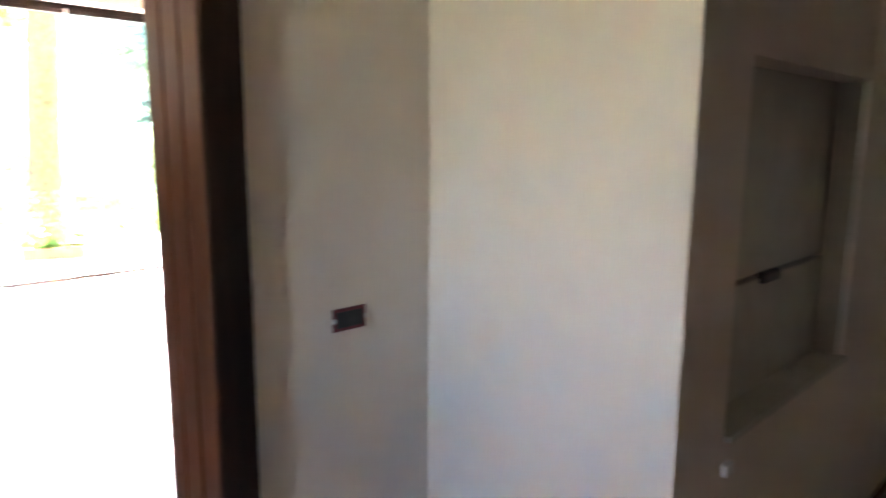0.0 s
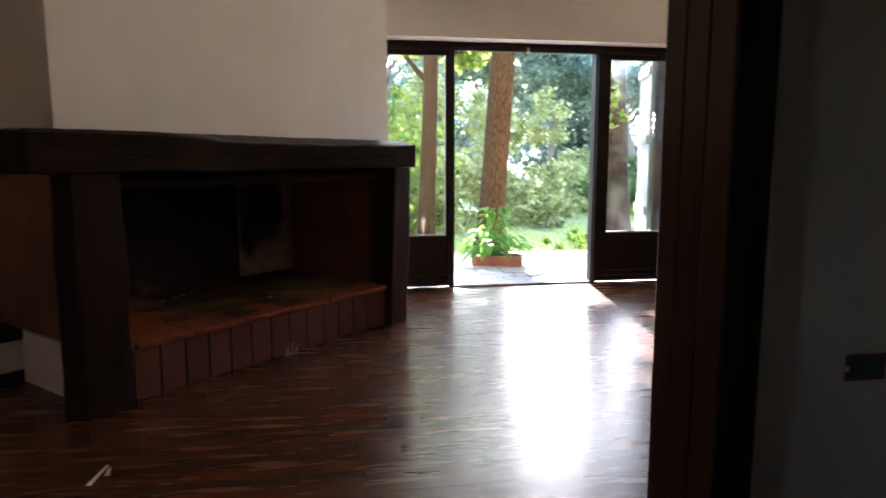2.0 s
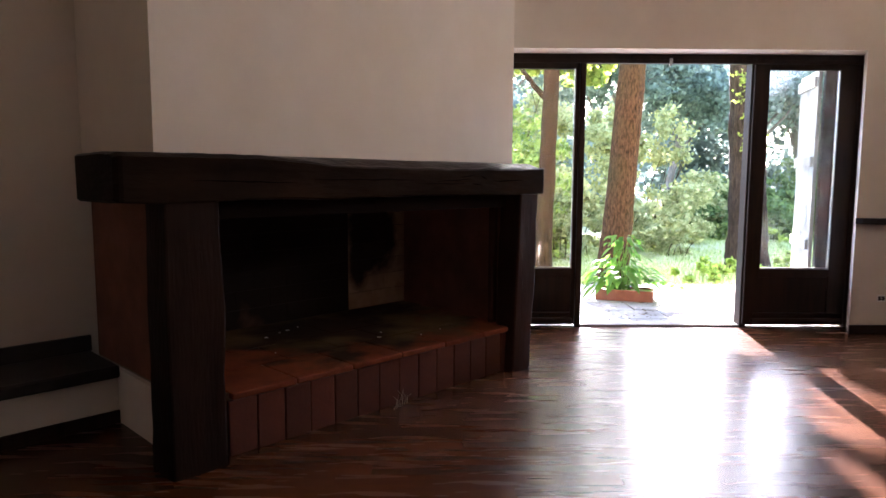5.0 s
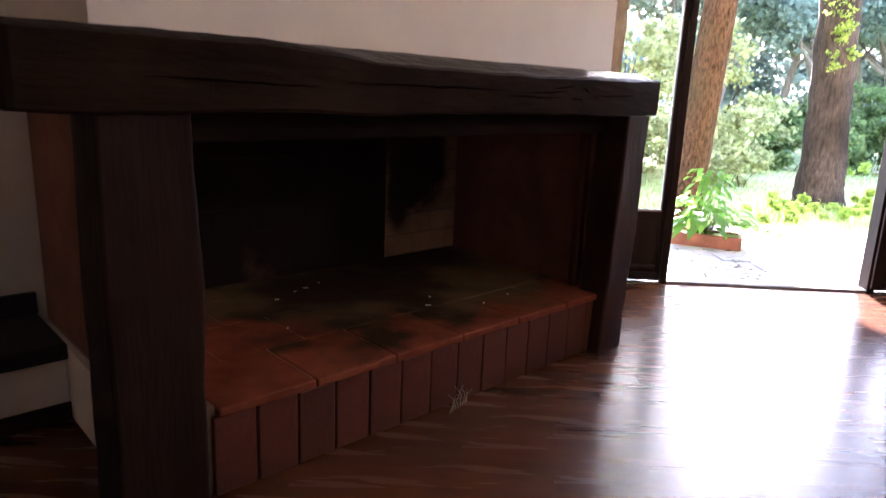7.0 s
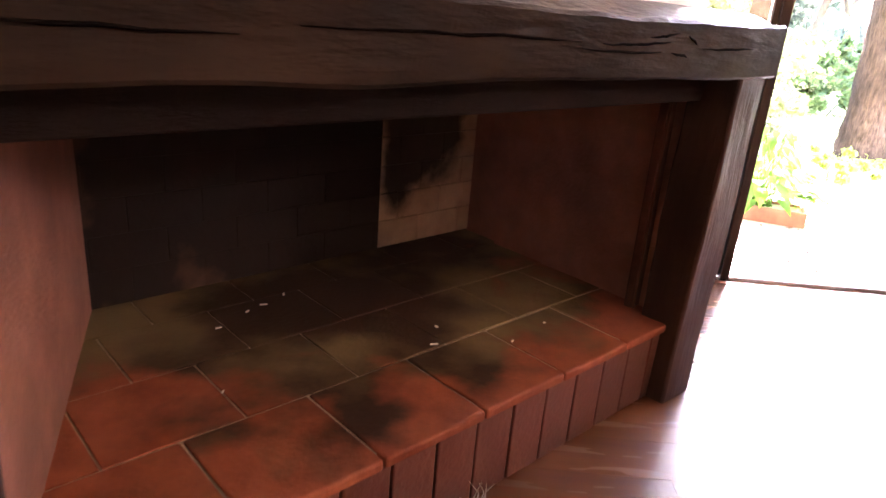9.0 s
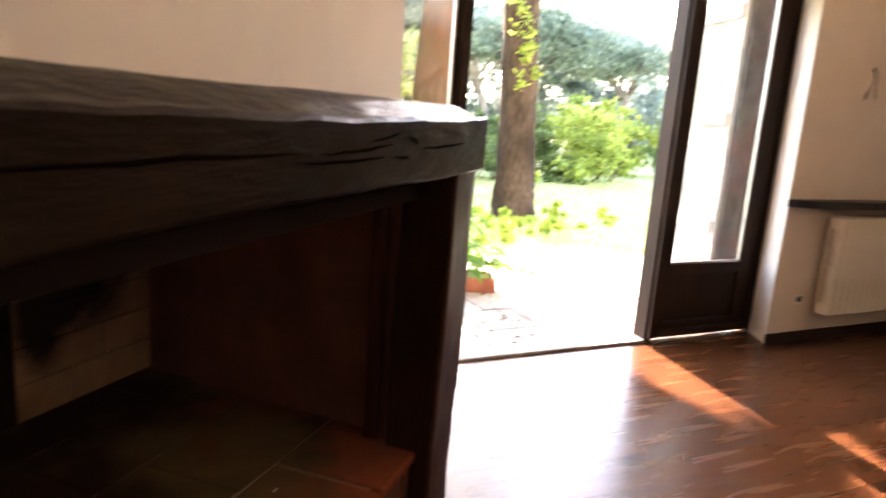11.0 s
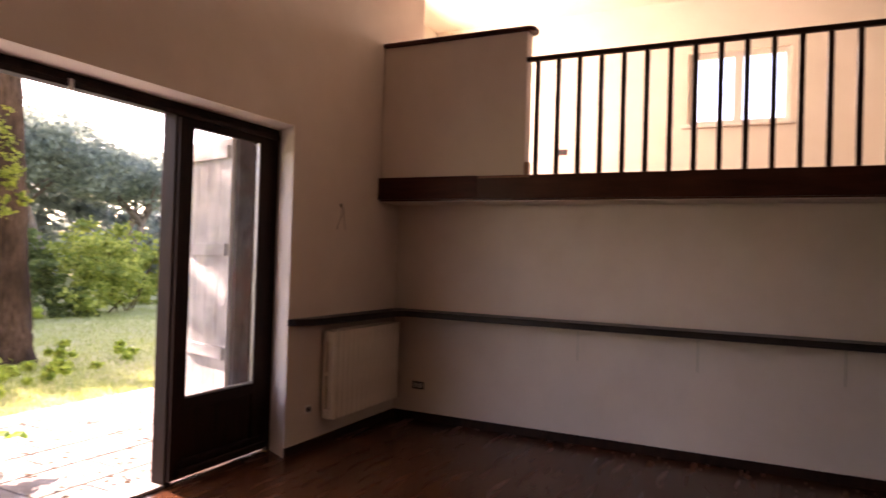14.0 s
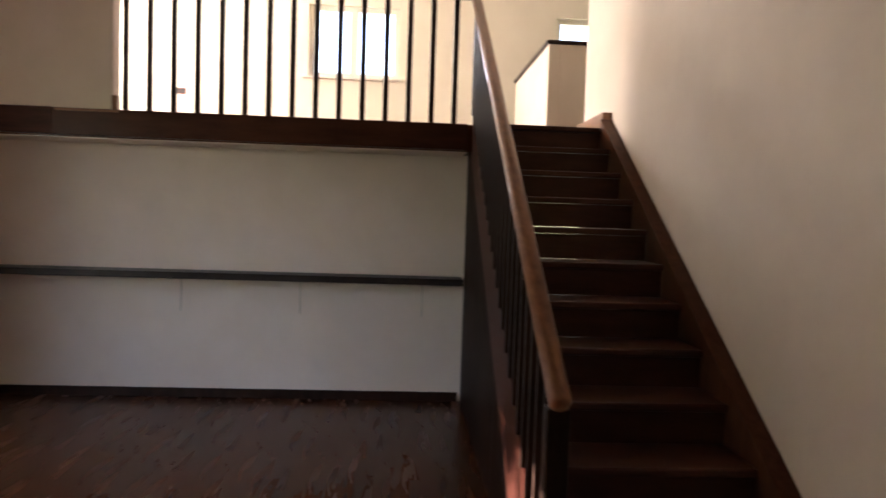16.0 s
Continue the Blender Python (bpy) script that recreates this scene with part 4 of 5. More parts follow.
# ---- upper room ----
def window(name, y0, y1, z0, z1):
    d = thing(name, (UX + 0.1, (y0 + y1) / 2, z0), "cream-painted two-light window above the raised floor", "window", kind="structure")
    x0, x1 = UX + 0.06, UX + 0.12
    for a, b in ((y0, y0 + 0.06), (y1 - 0.06, y1), ((y0 + y1) / 2 - 0.05, (y0 + y1) / 2 + 0.05)):
        boxpart("window_frame", (x0, a, z0), (x1, b, z1), WINDOWWHITE, d, 0.004)
    for a, b in ((z0, z0 + 0.06), (z1 - 0.06, z1)):
        boxpart("window_rail", (x0 + 0.004, y0 + 0.061, a), (x1 - 0.004, y1 - 0.061, b), WINDOWWHITE, d, 0.004)
    boxpart("window_sill", (UX - 0.05, y0 - 0.06, z0 - 0.035), (x0, y1 + 0.06, z0 - 0.001), WINDOWWHITE, d, 0.005)
    for a, b in ((y0 + 0.061, (y0 + y1) / 2 - 0.051), ((y0 + y1) / 2 + 0.051, y1 - 0.061)):
        p = boxpart("pane", (x0 + 0.025, a, z0 + 0.061), (x0 + 0.03, b, z1 - 0.061), PANE, d, 0.0)
        p.visible_shadow = False


window("window_1", -3.44, -2.31, 3.13, 4.02)
window("window_2", -6.6, -5.45, 3.25, 4.0)


def stairwell_parapet():
    d = thing("stairwell_parapet", (5.6, -4.95, DECK), "white plastered half wall with a dark wooden cap", "parapet")
    boxpart("body", (5.0, -5.02, DECK + 0.001), (6.9, -4.90, 3.09), PLASTER, d, 0.004)
    boxpart("body", (5.0, -6.2, DECK + 0.001), (5.12, -5.021, 3.09), PLASTER, d, 0.004)
    boxpart("cap", (4.98, -5.04, 3.091), (6.92, -4.88, 3.125), DARKWOOD, d, 0.005)
    boxpart("cap", (4.98, -6.2, 3.091), (5.14, -5.041, 3.125), DARKWOOD, d, 0.005)


stairwell_parapet()


# ---- garden ----
def ground_z(x, y):
    d = max(0.0, y - 2.0)
    z = -0.10 - 0.55 * (1 - math.exp(-d / 4.0))
    z += 0.06 * noise.noise(Vector((x * 0.4, y * 0.4, 0))) * min(1, d / 3)
    if y > 30:
        z += min(8.0, (y - 30) * 0.04)
    return z


def ground():
    bm = bmesh.new()
    xs = [-3000, -300, -90, -45] + [-30 + 1.5 * k for k in range(60)] + [75, 120, 300, 3000]
    ys = [0.121, 0.8, 1.6] + [2.2 + 0.8 * k for k in range(20)] + [19 + 2.5 * k for k in range(18)] + [90, 150, 400, 3000]
    grid = [[bm.verts.new((x, y, ground_z(x, y))) for x in xs] for y in ys]
    for r0, r1 in zip(grid, grid[1:]):
        for k in range(len(xs) - 1):
            bm.faces.new((r0[k], r0[k + 1], r1[k + 1], r1[k]))
    back = [bm.verts.new((x, -3000, -0.12)) for x in xs]
    for k in range(len(xs) - 1):
        bm.faces.new((back[k], back[k + 1], grid[0][k + 1], grid[0][k]))
    single("ground", bm, SOIL, "sunlit rough lawn with bare patches", "lawn", kind="structure", smooth=True)


ground()


def cloud_mesh(name, blobs, count, size, material, flat=0.0, long=1.6, shell=0.55, clump=60):
    """Many small pointed leaves round blobs (x, y, z, rx, ry, rz), gathered in clumps, with gaps."""
    rng = np.random.default_rng(len(blobs) * 7919 + count)
    b = np.array(blobs, float)
    vol = np.cbrt(b[:, 3] * b[:, 4] * b[:, 5]) ** 2
    pick = rng.choice(len(b), count, p=vol / vol.sum())
    clumps = max(6, count // clump)
    cb = rng.choice(len(b), clumps, p=vol / vol.sum())
    d = rng.normal(size=(clumps, 3))
    d /= np.linalg.norm(d, axis=1)[:, None]
    r = shell + (1 - shell) * rng.random(clumps) ** 0.5
    cc = b[cb, :3] + d * r[:, None] * b[cb, 3:]
    own = rng.integers(0, clumps, count)
    spread = 0.24 * np.cbrt(b[cb[own], 3] * b[cb[own], 4] * b[cb[own], 5])[:, None]
    c = cc[own] + rng.normal(size=(count, 3)) * spread * np.array([1, 1, 0.7])
    a = rng.normal(size=(count, 3))
    a[:, 2] *= 1 - flat
    a /= np.linalg.norm(a, axis=1)[:, None]
    q = rng.normal(size=(count, 3))
    q -= a * (q * a).sum(1)[:, None]
    q /= np.linalg.norm(q, axis=1)[:, None]
    s = size * (0.6 + 0.8 * rng.random(count))[:, None]
    v = np.stack([c - a * s * long / 2, c + q * s * 0.5, c + a * s * long / 2, c - q * s * 0.5], 1).reshape(-1, 3)
    me = bpy.data.meshes.new(name)
    me.vertices.add(len(v))
    me.vertices.foreach_set("co", v.ravel())
    me.loops.add(len(v))
    me.loops.foreach_set("vertex_index", np.arange(len(v), dtype=np.int32))
    me.polygons.add(count)
    me.polygons.foreach_set("loop_start", np.arange(0, len(v), 4, dtype=np.int32))
    me.update(calc_edges=True)
    me.materials.append(material)
    return me


def trunk_mesh(pts, radii, material, sides=22, rough=0.06):
    bm = bmesh.new()
    fine_p, fine_r = [], []
    for i in range(len(pts) - 1):
        m = 14
        for k in range(m):
            f = k / m
            fine_p.append(Vector(pts[i]).lerp(Vector(pts[i + 1]), f))
            fine_r.append(radii[i] + (radii[i + 1] - radii[i]) * f)
    fine_p.append(Vector(pts[-1]))
    fine_r.append(radii[-1])
    tube(bm, fine_p, fine_r, sides)
    for v in bm.verts:
        g = noise.noise(Vector((v.co.x * 7, v.co.y * 7, v.co.z * 2.2))) + 0.6 * noise.noise(Vector((v.co.x * 22, v.co.y * 22, v.co.z * 6)))
        c = min(fine_p, key=lambda p: abs(p.z - v.co.z))
        d = Vector((v.co.x - c.x, v.co.y - c.y, 0))
        v.co += d * g * rough * 2
    return mesh_of("trunk", bm, material, True)


def tree(base, pts, radii, bark, limbs, blobs, count, size, leafmat, label, category="tree", group=""):
    d = thing("tree", base, label, category, group)
    o = new("trunk", trunk_mesh(pts, radii, bark))
    hang(o, d)
    for lp, lr in limbs:
        bm = bmesh.new()
        tube(bm, lp, lr, 8)
        part("limb", bm, bark, d, smooth=True)
    if count:
        o = new("crown", cloud_mesh("crown", blobs, count, size, leafmat))
        hang(o, d)
    return d


def limb(p, q, r0, r1, bend=0.3):
    p, q = Vector(p), Vector(q)
    out = []
    for k in range(6):
        f = k / 5
        w = p.lerp(q, f)
        w += Vector((noise.noise(w * 0.7 + Vector((3, 0, 0))), noise.noise(w * 0.7 + Vector((0, 5, 0))), 0.3 * math.sin(f * math.pi))) * bend * math.sin(f * math.pi)
        out.append(w)
    return out, [r0 + (r1 - r0) * k / 5 for k in range(6)]


z1 = ground_z(1.1, 3.3)
tree((1.12, 3.3, z1), [(1.13, 3.3, z1 - 0.1), (1.16, 3.3, z1 + 0.15), (1.22, 3.3, 0.6), (1.35, 3.31, 2.6), (1.56, 3.4, 4.6), (1.9, 3.6, 7.5)], [0.29, 0.23, 0.195, 0.172, 0.155, 0.09], BARK,
     [limb((1.56, 3.4, 4.6), (3.4, 4.6, 6.4), 0.09, 0.03), limb((1.6, 3.4, 5.0), (0.0, 4.8, 6.8), 0.09, 0.03), limb((1.75, 3.5, 6.2), (2.6, 2.2, 8.0), 0.07, 0.02)],
     [(2.0, 4.0, 7.2, 2.2, 2.0, 1.5), (0.2, 4.8, 6.8, 1.4, 1.3, 1.0), (3.5, 4.6, 6.4, 1.3, 1.2, 0.9)], 5000, 0.13, LEAF_LIGHT, "leaning garden tree with rough mossy brown bark")
z2 = ground_z(4.94, 7.7)
# side limb and low leaf blob are added to dapple sun on the floor
tree((4.94, 7.7, z2), [(5.09, 7.7, z2 - 0.1), (5.09, 7.7, z2 + 0.12), (5.06, 7.7, z2 + 0.7), (4.97, 7.7, 1.8), (4.86, 7.75, 4.2), (4.7, 7.9, 11.5)], [0.50, 0.43, 0.37, 0.335, 0.315, 0.14], SCARBARK,
     [limb((4.85, 7.75, 4.6), (1.7, 8.5, 5.2), 0.06, 0.02)],
     [(4.9, 8.0, 11.2, 2.2, 2.2, 1.6), (1.55, 8.6, 4.3, 0.8, 0.9, 0.8)], 6000, 0.13, LEAF_LIGHT, "tall garden tree with a pale peeled scar in its bark")
# leaf clusters added mostly out of view, blocking sun through the doorway
hang(new("crown", cloud_mesh("crown", [(1.2, 8.5, 4.05, 0.8, 0.6, 0.9), (2.12, 8.5, 4.25, 0.40, 0.4, 0.85), (1.95, 8.5, 3.45, 0.5, 0.4, 0.42), (1.6, 8.6, 5.35, 0.8, 0.4, 0.6), (0.5, 8.6, 4.3, 0.6, 0.4, 0.8), (2.62, 8.5, 4.4, 0.10, 0.2, 0.7)], 4900, 0.12, LEAF_LIGHT, 0.0, 1.6, 0.1)), next(o for o in scene.objects if o.name == "tree.001"))
# two more added clusters, breaking up right-pane sun and stray floor spots
hang(new("crown", cloud_mesh("crown", [(3.2, 8.5, 4.6, 0.42, 0.3, 0.9), (1.36, 8.5, 4.76, 0.34, 0.3, 0.24)], 1900, 0.11, LEAF_LIGHT, 0.0, 1.6, 0.1)), next(o for o in scene.objects if o.name == "tree.001"))
d = thing("ivy_shoot", (4.8, 7.3, 2.6), "bunch of yellow-green leaves on the tree trunk", "foliage")
hang(new("foliage", cloud_mesh("foliage", [(4.66, 7.30, 3.1, 0.22, 0.10, 0.5), (4.84, 7.28, 2.55, 0.20, 0.10, 0.45), (4.72, 7.28, 2.05, 0.15, 0.08, 0.25), (5.06, 7.32, 2.15, 0.14, 0.08, 0.15)], 520, 0.048, LEAF_YELLOW, 0.3, 1.3, 0.0, 9)), d)
z3 = ground_z(0.43, 4.6)
tree((0.43, 4.6, z3), [(0.40, 4.6, z3 - 0.1), (0.43, 4.6, 0.5), (0.50, 4.6, 2.6), (0.6, 4.7, 6.0)], [0.17, 0.135, 0.12, 0.06], BARK,
     [limb((0.5, 4.6, 2.4), (-0.8, 5.4, 3.6), 0.05, 0.015), limb((0.55, 4.6, 3.4), (1.2, 5.6, 4.8), 0.05, 0.015)],
     [(-0.4, 5.8, 4.4, 1.4, 1.1, 1.0), (0.8, 5.6, 5.2, 1.2, 1.0, 0.9)], 2500, 0.1, LEAF_LIGHT, "slim dark-barked garden tree behind the patio")


def shrub(x, y, w, dp, h, count, size, m, label, group="shrubs at the edge of the lawn"):
    z = ground_z(x, y)
    d = thing("shrub", (x, y, z), label, "shrub", group)
    rng = random.Random(int(x * 131 + y * 17 + count))
    blobs = []
    for k in range(11):
        s = rng.uniform(0.22, 0.46)
        blobs.append((x + rng.uniform(-0.85, 0.85) * w, y + rng.uniform(-0.6, 0.6) * dp, z + rng.uniform(0.10, 0.80) * h, w * s, dp * s, h * s * 0.7))
    hang(new("leaves", cloud_mesh("leaves", blobs, count, size, m, 0.0, 1.5, 0.35)), d)
    for k in range(5):
        bm = bmesh.new()
        lp, lr = limb((x + rng.uniform(-0.3, 0.3) * w, y, z - 0.03), (x + rng.uniform(-0.8, 0.8) * w, y + rng.uniform(-0.5, 0.5) * dp, z + h * rng.uniform(0.5, 0.95)), 0.03 if h > 2 else (0.009 if h > 1 else 0.005), 0.008 if h > 2 else 0.002, 0.3)
        tube(bm, lp, lr, 5)
        part("stem", bm, BARK if h > 1 else m, d)


GREY, LIGHT, DARK = "loose grey-green shrub in sunlight", "light green leafy shrub in sunlight", "dense dark green shrub"
for row in (
        (-1.8, 8.0, 1.7, 1.2, 3.6, 5200, 0.095, LEAF_LIGHT, LIGHT), (0.3, 9.5, 1.5, 1.2, 2.6, 4200, 0.09, LEAF_LIGHT, LIGHT), (2.3, 11.0, 1.6, 1.2, 1.9, 3800, 0.09, LEAF_GREY, GREY),
        (3.9, 12.0, 1.6, 1.2, 1.7, 3600, 0.09, LEAF_GREY, GREY), (5.6, 13.6, 1.6, 1.2, 1.8, 3600, 0.09, LEAF_GREY, GREY), (-4.5, 9.0, 2.0, 1.5, 4.5, 4200, 0.11, LEAF_DARK, DARK),
        (0.6, 13.0, 2.2, 1.5, 4.6, 4800, 0.12, LEAF_LIGHT, LIGHT), (3.2, 15.5, 2.2, 1.6, 4.8, 5200, 0.12, LEAF_GREY, GREY), (6.2, 17.0, 2.2, 1.6, 4.2, 5000, 0.12, LEAF_GREY, GREY),
        (-0.6, 6.6, 0.9, 0.7, 2.2, 2600, 0.075, LEAF_LIGHT, LIGHT), (-3.2, 7.2, 1.5, 1.0, 3.4, 4200, 0.09, LEAF_LIGHT, LIGHT), (-1.2, 11.5, 2.2, 1.4, 5.2, 6500, 0.12, LEAF_LIGHT, LIGHT), (1.6, 9.0, 0.8, 0.7, 1.5, 2200, 0.075, LEAF_GREY, GREY),
        (4.6, 10.4, 0.9, 0.7, 1.1, 2000, 0.075, LEAF_GREY, GREY), (8.6, 15.2, 1.4, 1.1, 1.5, 3400, 0.1, LEAF_DARK, DARK), (10.6, 15.4, 1.3, 1.1, 1.9, 4000, 0.1, LEAF_DARK, DARK), (12.8, 15.0, 1.8, 1.3, 2.6, 4400, 0.1, LEAF_LIGHT, LIGHT),
        (9.0, 19.0, 2.0, 1.5, 2.8, 4000, 0.13, LEAF_DARK, DARK), (12.0, 20.0, 2.0, 1.5, 2.6, 4000, 0.13, LEAF_DARK, DARK), (15.5, 18.0, 2.2, 1.6, 3.2, 4000, 0.13, LEAF_LIGHT, LIGHT),
        (18.5, 17.0, 2.2, 1.6, 3.4, 4000, 0.13, LEAF_DARK, DARK)):
    shrub(*row)
for x, y, w, h in ((5.5, 6.9, 0.22, 0.55), (6.3, 6.5, 0.45, 0.28), (4.3, 6.6, 0.5, 0.25), (3.6, 5.6, 0.5, 0.28), (2.9, 4.7, 0.45, 0.3), (5.0, 6.0, 0.4, 0.22), (4.0, 5.1, 0.35, 0.2), (8.3, 12.6, 0.4, 0.8)):
    shrub(x, y, w, w, h, 360, 0.065, LEAF_WEED, "low yellow-green weed on the lawn", "weeds on the lawn")


# far umbrella pines
def pine(x, y, h, lean, spread):
    z = ground_z(x, y)
    top = (x + lean, y, z + h * 0.72)
    limbs, blobs = [], []
    rng = random.Random(int(x * 10 + y))
    for k in range(6):
        a = 2 * math.pi * k / 6 + rng.uniform(-0.4, 0.4)
        e = (top[0] + math.cos(a) * spread * 0.75, y + math.sin(a) * spread * 0.7, z + h * rng.uniform(0.8, 0.95))
        limbs.append(limb((x + lean * 0.7, y, z + h * rng.uniform(0.42, 0.62)), e, 0.09, 0.03, 0.8))
        blobs.append((e[0], e[1], e[2] - 0.04 * h, spread * 0.5, spread * 0.45, h * 0.15))
    blobs.append((top[0], y, z + h * 0.95, spread * 0.7, spread * 0.6, h * 0.12))
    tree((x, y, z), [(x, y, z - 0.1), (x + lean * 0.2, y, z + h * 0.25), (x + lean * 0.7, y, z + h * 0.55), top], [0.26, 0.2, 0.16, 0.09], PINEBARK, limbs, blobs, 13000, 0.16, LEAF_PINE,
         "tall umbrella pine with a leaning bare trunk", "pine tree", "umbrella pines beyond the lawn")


for row in ((15.0, 27.0, 7.0, -1.2, 3.8), (19.0, 28.0, 7.3, -1.6, 4.3), (23.5, 28.0, 6.6, 1.4, 4.0), (20.5, 34.0, 8.6, -1.0, 4.6), (27.0, 33.0, 7.4, 1.2, 4.2), (16.5, 35.0, 8.4, 0.9, 4.2), (11.0, 30.0, 7.0, 0.8, 3.4), (7.0, 27.0, 8.5, 0.6, 3.4), (1.0, 24.0, 9.0, 0.4, 3.2), (-5.0, 19.0, 8.0, 0.5, 3.0)):
    pine(*row)


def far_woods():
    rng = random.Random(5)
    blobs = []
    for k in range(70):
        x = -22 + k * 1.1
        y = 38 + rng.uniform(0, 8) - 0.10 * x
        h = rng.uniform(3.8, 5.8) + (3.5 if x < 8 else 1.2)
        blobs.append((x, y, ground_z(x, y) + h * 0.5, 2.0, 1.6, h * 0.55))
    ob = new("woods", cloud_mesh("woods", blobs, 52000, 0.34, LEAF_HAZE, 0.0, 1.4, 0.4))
    tagged(ob, "distant green woods with haze put into the leaf colour", "woods", kind="stuff")


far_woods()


def grass():
    rng = np.random.default_rng(11)
    n = 70000
    x = rng.uniform(-3, 14, n)
    y = 2.55 + (rng.random(n) ** 1.6) * 13
    keep = ~((x < 3.4) & (y < 2.9))
    x, y = x[keep], y[keep]
    z = np.array([ground_z(a, b) for a, b in zip(x, y)])
    n = len(x)
    h = 0.03 + 0.11 * rng.random(n) ** 2
    a = rng.uniform(0, 2 * np.pi, n)
    dx, dy = 0.008 * np.cos(a), 0.008 * np.sin(a)
    lx, ly = rng.normal(0, 0.025, n), rng.normal(0, 0.025, n)
    v = np.stack([np.stack([x - dx, y - dy, z - 0.005], 1), np.stack([x + dx, y + dy, z - 0.005], 1), np.stack([x + lx, y + ly, z + h], 1)], 1).reshape(-1, 3)
    me = bpy.data.meshes.new("grass")
    me.from_pydata(v.tolist(), [], [(3 * k, 3 * k + 1, 3 * k + 2) for k in range(n)])
    me.materials.append(GRASS)
    tagged(new("grass", me), "short sunlit grass on the lawn", "grass", kind="stuff")


grass()


def planter():
    d = thing("planter", (0.66, 1.12, -0.06), "low terracotta trough with a broad-leaved plant", "planter")
    x0, x1, y0, y1, z0, z1 = 0.36, 0.97, 0.98, 1.28, -0.07, 0.06
    for lo, hi in (((x0, y0, z0), (x1, y0 + 0.03, z1)), ((x0, y1 - 0.03, z0), (x1, y1, z1)), ((x0, y0 + 0.03, z0), (x0 + 0.03, y1 - 0.03, z1)), ((x1 - 0.03, y0 + 0.03, z0), (x1, y1 - 0.03, z1))):
        boxpart("wall", lo, hi, TERRACOTTA, d, 0.006)
    boxpart("earth", (x0 + 0.03, y0 + 0.03, z0), (x1 - 0.03, y1 - 0.03, z1 - 0.02), SOIL, d, 0.0)
    d_planter = d
    p = thing("potted_plant", (0.66, 1.12, 0.04), "leafy green plant with broad drooping leaves", "plant")
    rng = random.Random(3)
    for k in range(120):
        a = rng.uniform(0, 2 * math.pi)
        ht = rng.uniform(0.06, 0.62) * (1.0 if abs(math.cos(a)) < 0.8 else 0.55)
        tip = Vector((0.62 + math.cos(a) * rng.uniform(0.08, 0.34) * (1.25 - ht), 1.12 + math.sin(a) * 0.2 * (1.25 - ht), 0.06 + ht))
        big = ht < 0.25
        L, W = (0.18, 0.09) if big else (0.12, 0.05)
        L *= rng.uniform(0.8, 1.2)
        d0 = Vector((math.cos(a), math.sin(a), rng.uniform(-0.5, 0.3))).normalized()
        sd = d0.cross(Vector((0, 0, 1))).normalized()
        nn = sd.cross(d0)
        bm = bmesh.new()
        rows = []
        for i in range(6):
            f = i / 5
            w = W * math.sin(math.pi * min(1, 0.08 + 0.92 * f) ** 0.8) * 0.5 + 0.001
            c = tip + d0 * L * f - Vector((0, 0, 1)) * L * 0.5 * f * f
            rows.append([bm.verts.new(c - sd * w + nn * 0.15 * w), bm.verts.new(c - nn * 0.1 * w), bm.verts.new(c + sd * w + nn * 0.15 * w)])
        for r0, r1 in zip(rows, rows[1:]):
            bm.faces.new((r0[0], r0[1], r1[1], r1[0]))
            bm.faces.new((r0[1], r0[2], r1[2], r1[1]))
        part("leaf", bm, LEAF_PLANT, p, smooth=True)
        if k % 2 == 0:
            bm = bmesh.new()
            s0 = Vector((0.62 + rng.uniform(-0.12, 0.12), 1.12 + rng.uniform(-0.06, 0.06), 0.03))
            tube(bm, [s0, s0.lerp(tip, 0.5) + Vector((0, 0, 0.03)), tip], [0.005, 0.004, 0.003], 5)
            part("stem", bm, LEAF_PLANT, p)
    # one long trailing stem with large leaves
    for k in range(5):
        x = 0.85 + 0.09 * k
        bm = bmesh.new()
        vs = []
        for i in range(9):
            a = math.pi * 2 * i / 9
            vs.append(bm.verts.new((x + 0.075 * math.cos(a), 1.05 + 0.05 * math.sin(a) - 0.02 * k, 0.20 - 0.012 * k + 0.02 * math.sin(a * 2) - 0.03 * abs(math.cos(a)))))
        bm.faces.new(vs)
        part("leaf", bm, LEAF_PLANT, p, "broad rounded leaf")
    for ob in (d_planter, p):
        ob.location.x, ob.location.y = 0.861, 1.594
        ob.rotation_euler = (0, 0, radians(-20))


planter()


def fallen_leaves():
    rng = np.random.default_rng(2)
    n = 900
    x, y = rng.uniform(-0.9, 3.0, n), 0.16 + rng.random(n) ** 1.5 * 2.2
    a = rng.uniform(0, 6.28, n)
    s = rng.uniform(0.012, 0.032, n)
    c, q = np.cos(a) * s, np.sin(a) * s
    z = -0.055 + 0.006 * rng.random(n)
    v = np.stack([np.stack([x - c, y - q, z], 1), np.stack([x + q * 0.4, y - c * 0.4, z + 0.006], 1), np.stack([x + c, y + q, z + 0.003], 1), np.stack([x - q * 0.4, y + c * 0.4, z], 1)], 1).reshape(-1, 3)
    me = bpy.data.meshes.new("fallen_leaves")
    me.from_pydata(v.tolist(), [], [(4 * k, 4 * k + 1, 4 * k + 2, 4 * k + 3) for k in range(n)])
    me.materials.append(LEAF_DRY)
    tagged(new("fallen_leaves", me), "dry brown fallen leaves on the patio", "leaves", kind="stuff")


fallen_leaves()


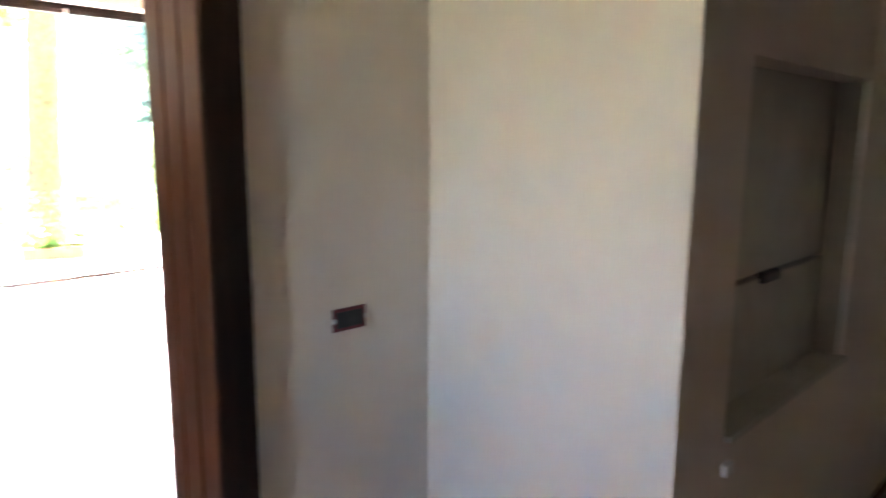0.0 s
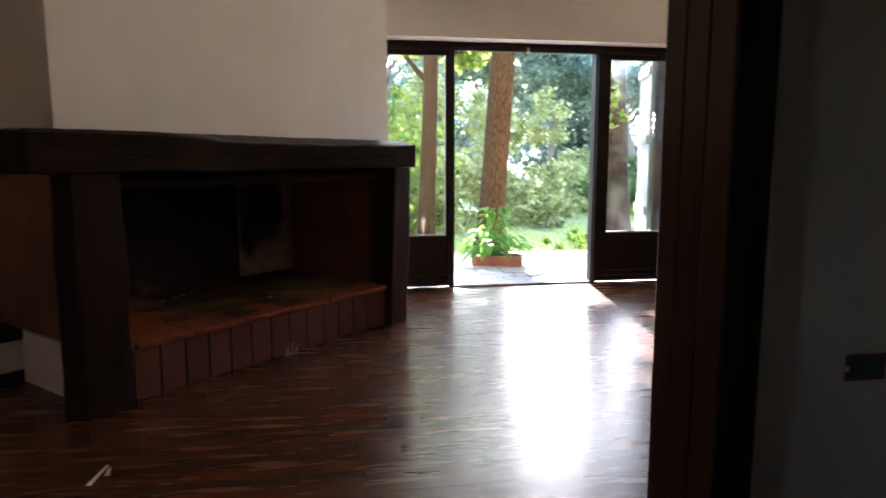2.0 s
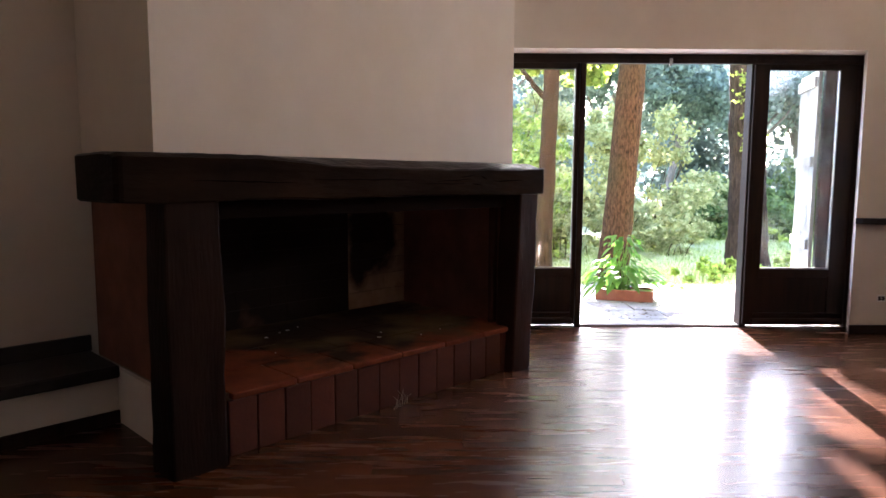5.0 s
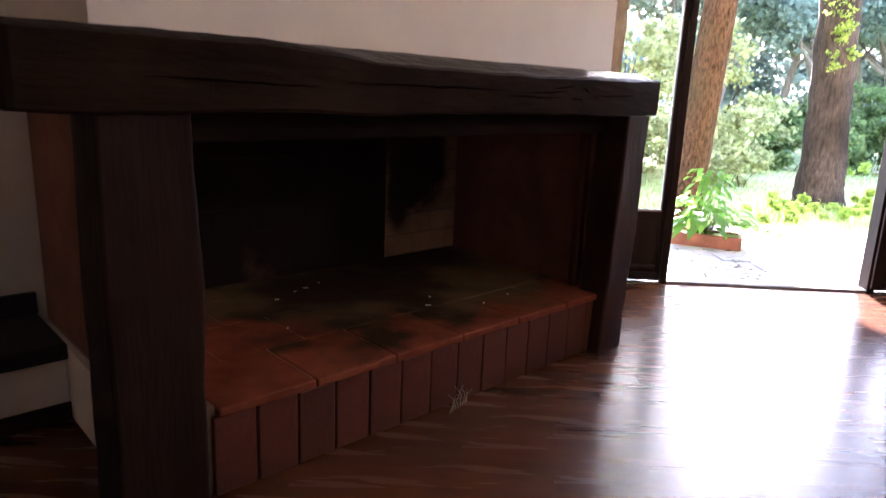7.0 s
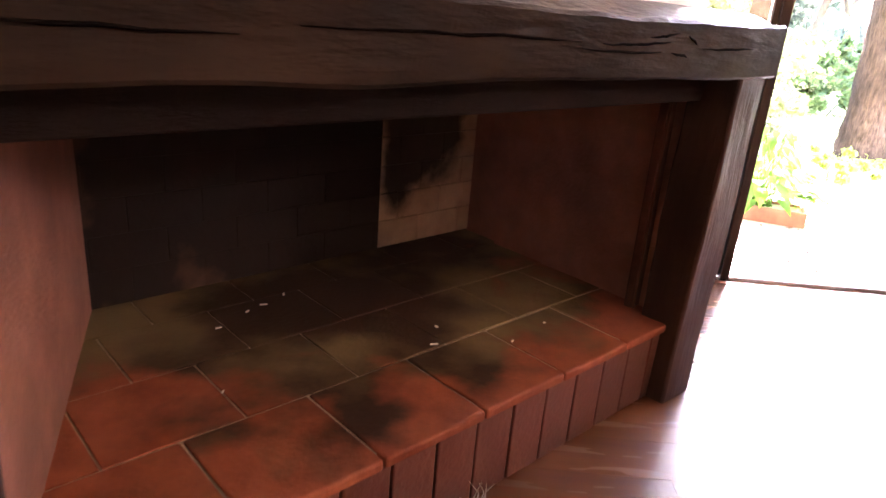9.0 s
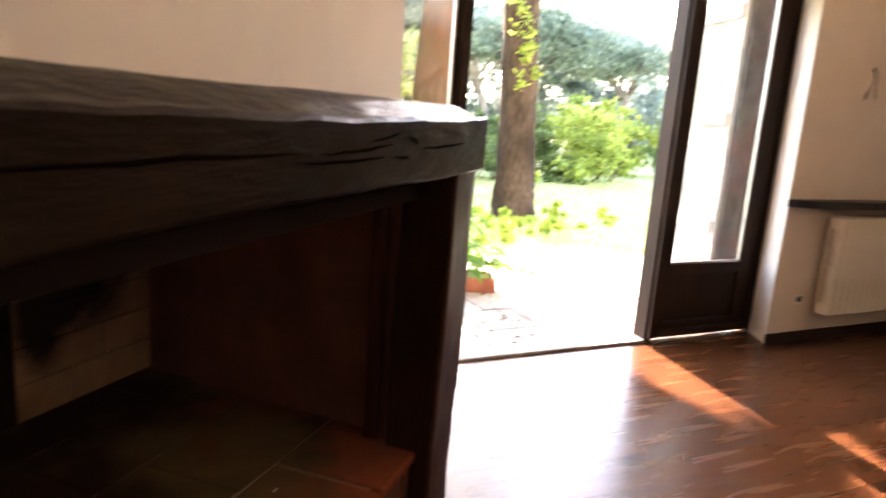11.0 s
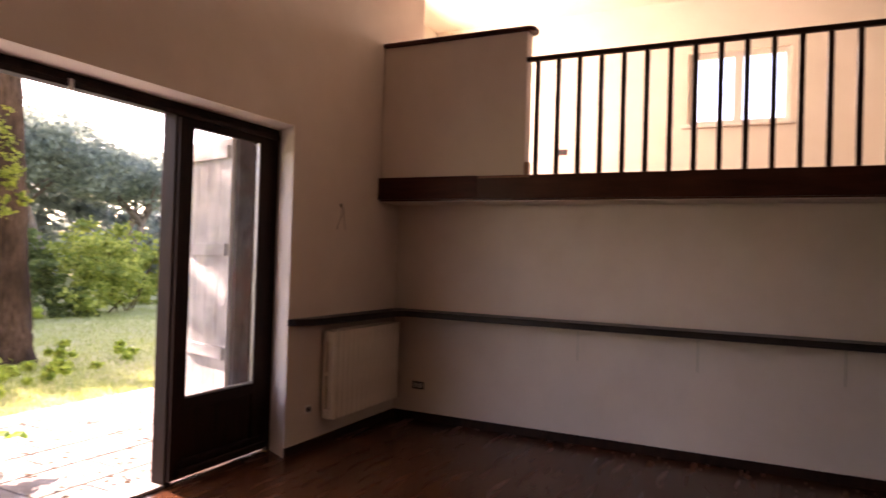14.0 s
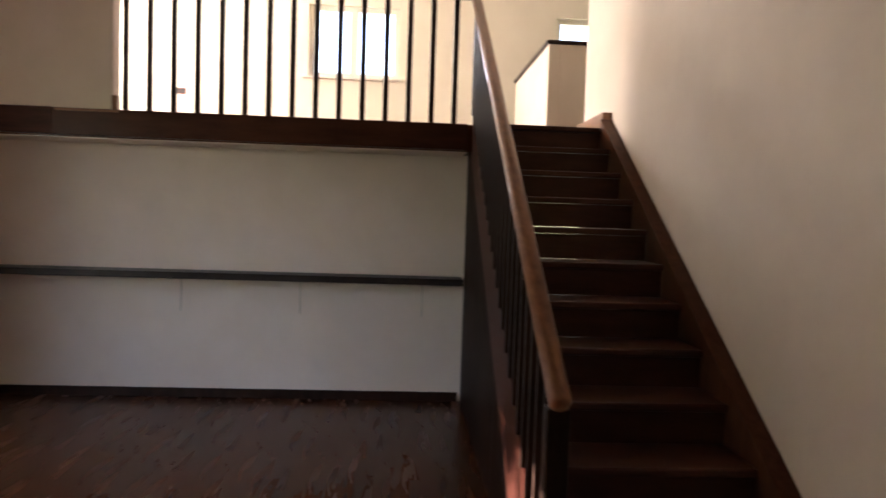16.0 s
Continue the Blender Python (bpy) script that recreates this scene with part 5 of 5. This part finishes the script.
def patio():
    bm = bmesh.new()
    box(bm, (-3.0, 0.125, -0.2), (3.6, 2.62, -0.075))
    p = single("pavement", bm, MORTAR, "patio of large worn stone slabs", "patio", kind="structure")
    y = 0.13
    for r, dp in enumerate((0.42, 0.42, 0.42, 0.42, 0.42, 0.38)):
        x = -2.9 - 0.3 * (r % 2)
        while x < 3.4:
            w = random.choice((0.62, 0.78, 0.9))
            boxpart("slab", (x + 0.005, y + 0.005, -0.10), (min(x + w, 3.58) - 0.005, y + dp - 0.005, -0.057 + random.uniform(-0.003, 0.003)), STONE, p, 0.006)
            x += w
        y += dp


patio()


# ---- floor boards ----
def floors():
    bm = bmesh.new()
    box(bm, (-4.7, -8.6, -0.2), (EAST + 0.2, 0.02, -0.012))
    fl = single("floor", bm, GAP, "worn glossy red-brown plank floor", "floor", kind="structure")
    w, ln = 0.098, 1.22
    bm = bmesh.new()
    box(bm, (-ln / 2 + 0.0001, -w / 2 + 0.0001, -0.012), (ln / 2 - 0.0001, w / 2 - 0.0001, 0.0), None, 0.0)
    me = mesh_of("floor_board", bm, PARQUET)
    spots = []
    r, y = 0, -0.02 - w / 2
    ends = []
    lo_x, hi_x = -4.7, EAST + 0.15
    while y > -8.55:
        x = lo_x - random.uniform(0, ln - 0.1)
        while x < hi_x - 0.02:
            if x >= lo_x and x + ln <= hi_x:
                spots.append((x + ln / 2, y))
            else:
                ends.append((max(x, lo_x), min(x + ln, hi_x), y))
            x += ln
        y -= w
    near = sorted(spots, key=lambda s: abs(s[0] + 0.3) * 0.7 + abs(s[1] + 2.6))
    for x, y in near[:300]:
        board = place("floor_board", me, (x, y, random.uniform(-0.0001, 0.0001)), fl)
        board.rotation_euler = (random.gauss(0, 0.0011), random.gauss(0, 0.0005), 0)
    verts, faces = [], []
    base_v = [v.co.copy() for v in me.vertices]
    base_f = [list(p.vertices) for p in me.polygons]
    for x, y in near[300:]:
        o = len(verts)
        lean = random.gauss(0, 0.0011)
        verts += [(v.x + x, v.y + y, v.z + lean * v.y) for v in base_v]
        faces += [[i + o for i in f] for f in base_f]
    for a, b, y in ends:
        o = len(verts)
        verts += [(((v.x + ln / 2) / ln) * (b - a) + a, v.y + y, v.z) for v in base_v]
        faces += [[i + o for i in f] for f in base_f]
    m2 = bpy.data.meshes.new("far_boards")
    m2.from_pydata(verts, [], faces)
    m2.materials.append(PARQUET)
    ob = tagged(new("far_boards", m2), kind="stuff")
    ob.parent = fl


floors()
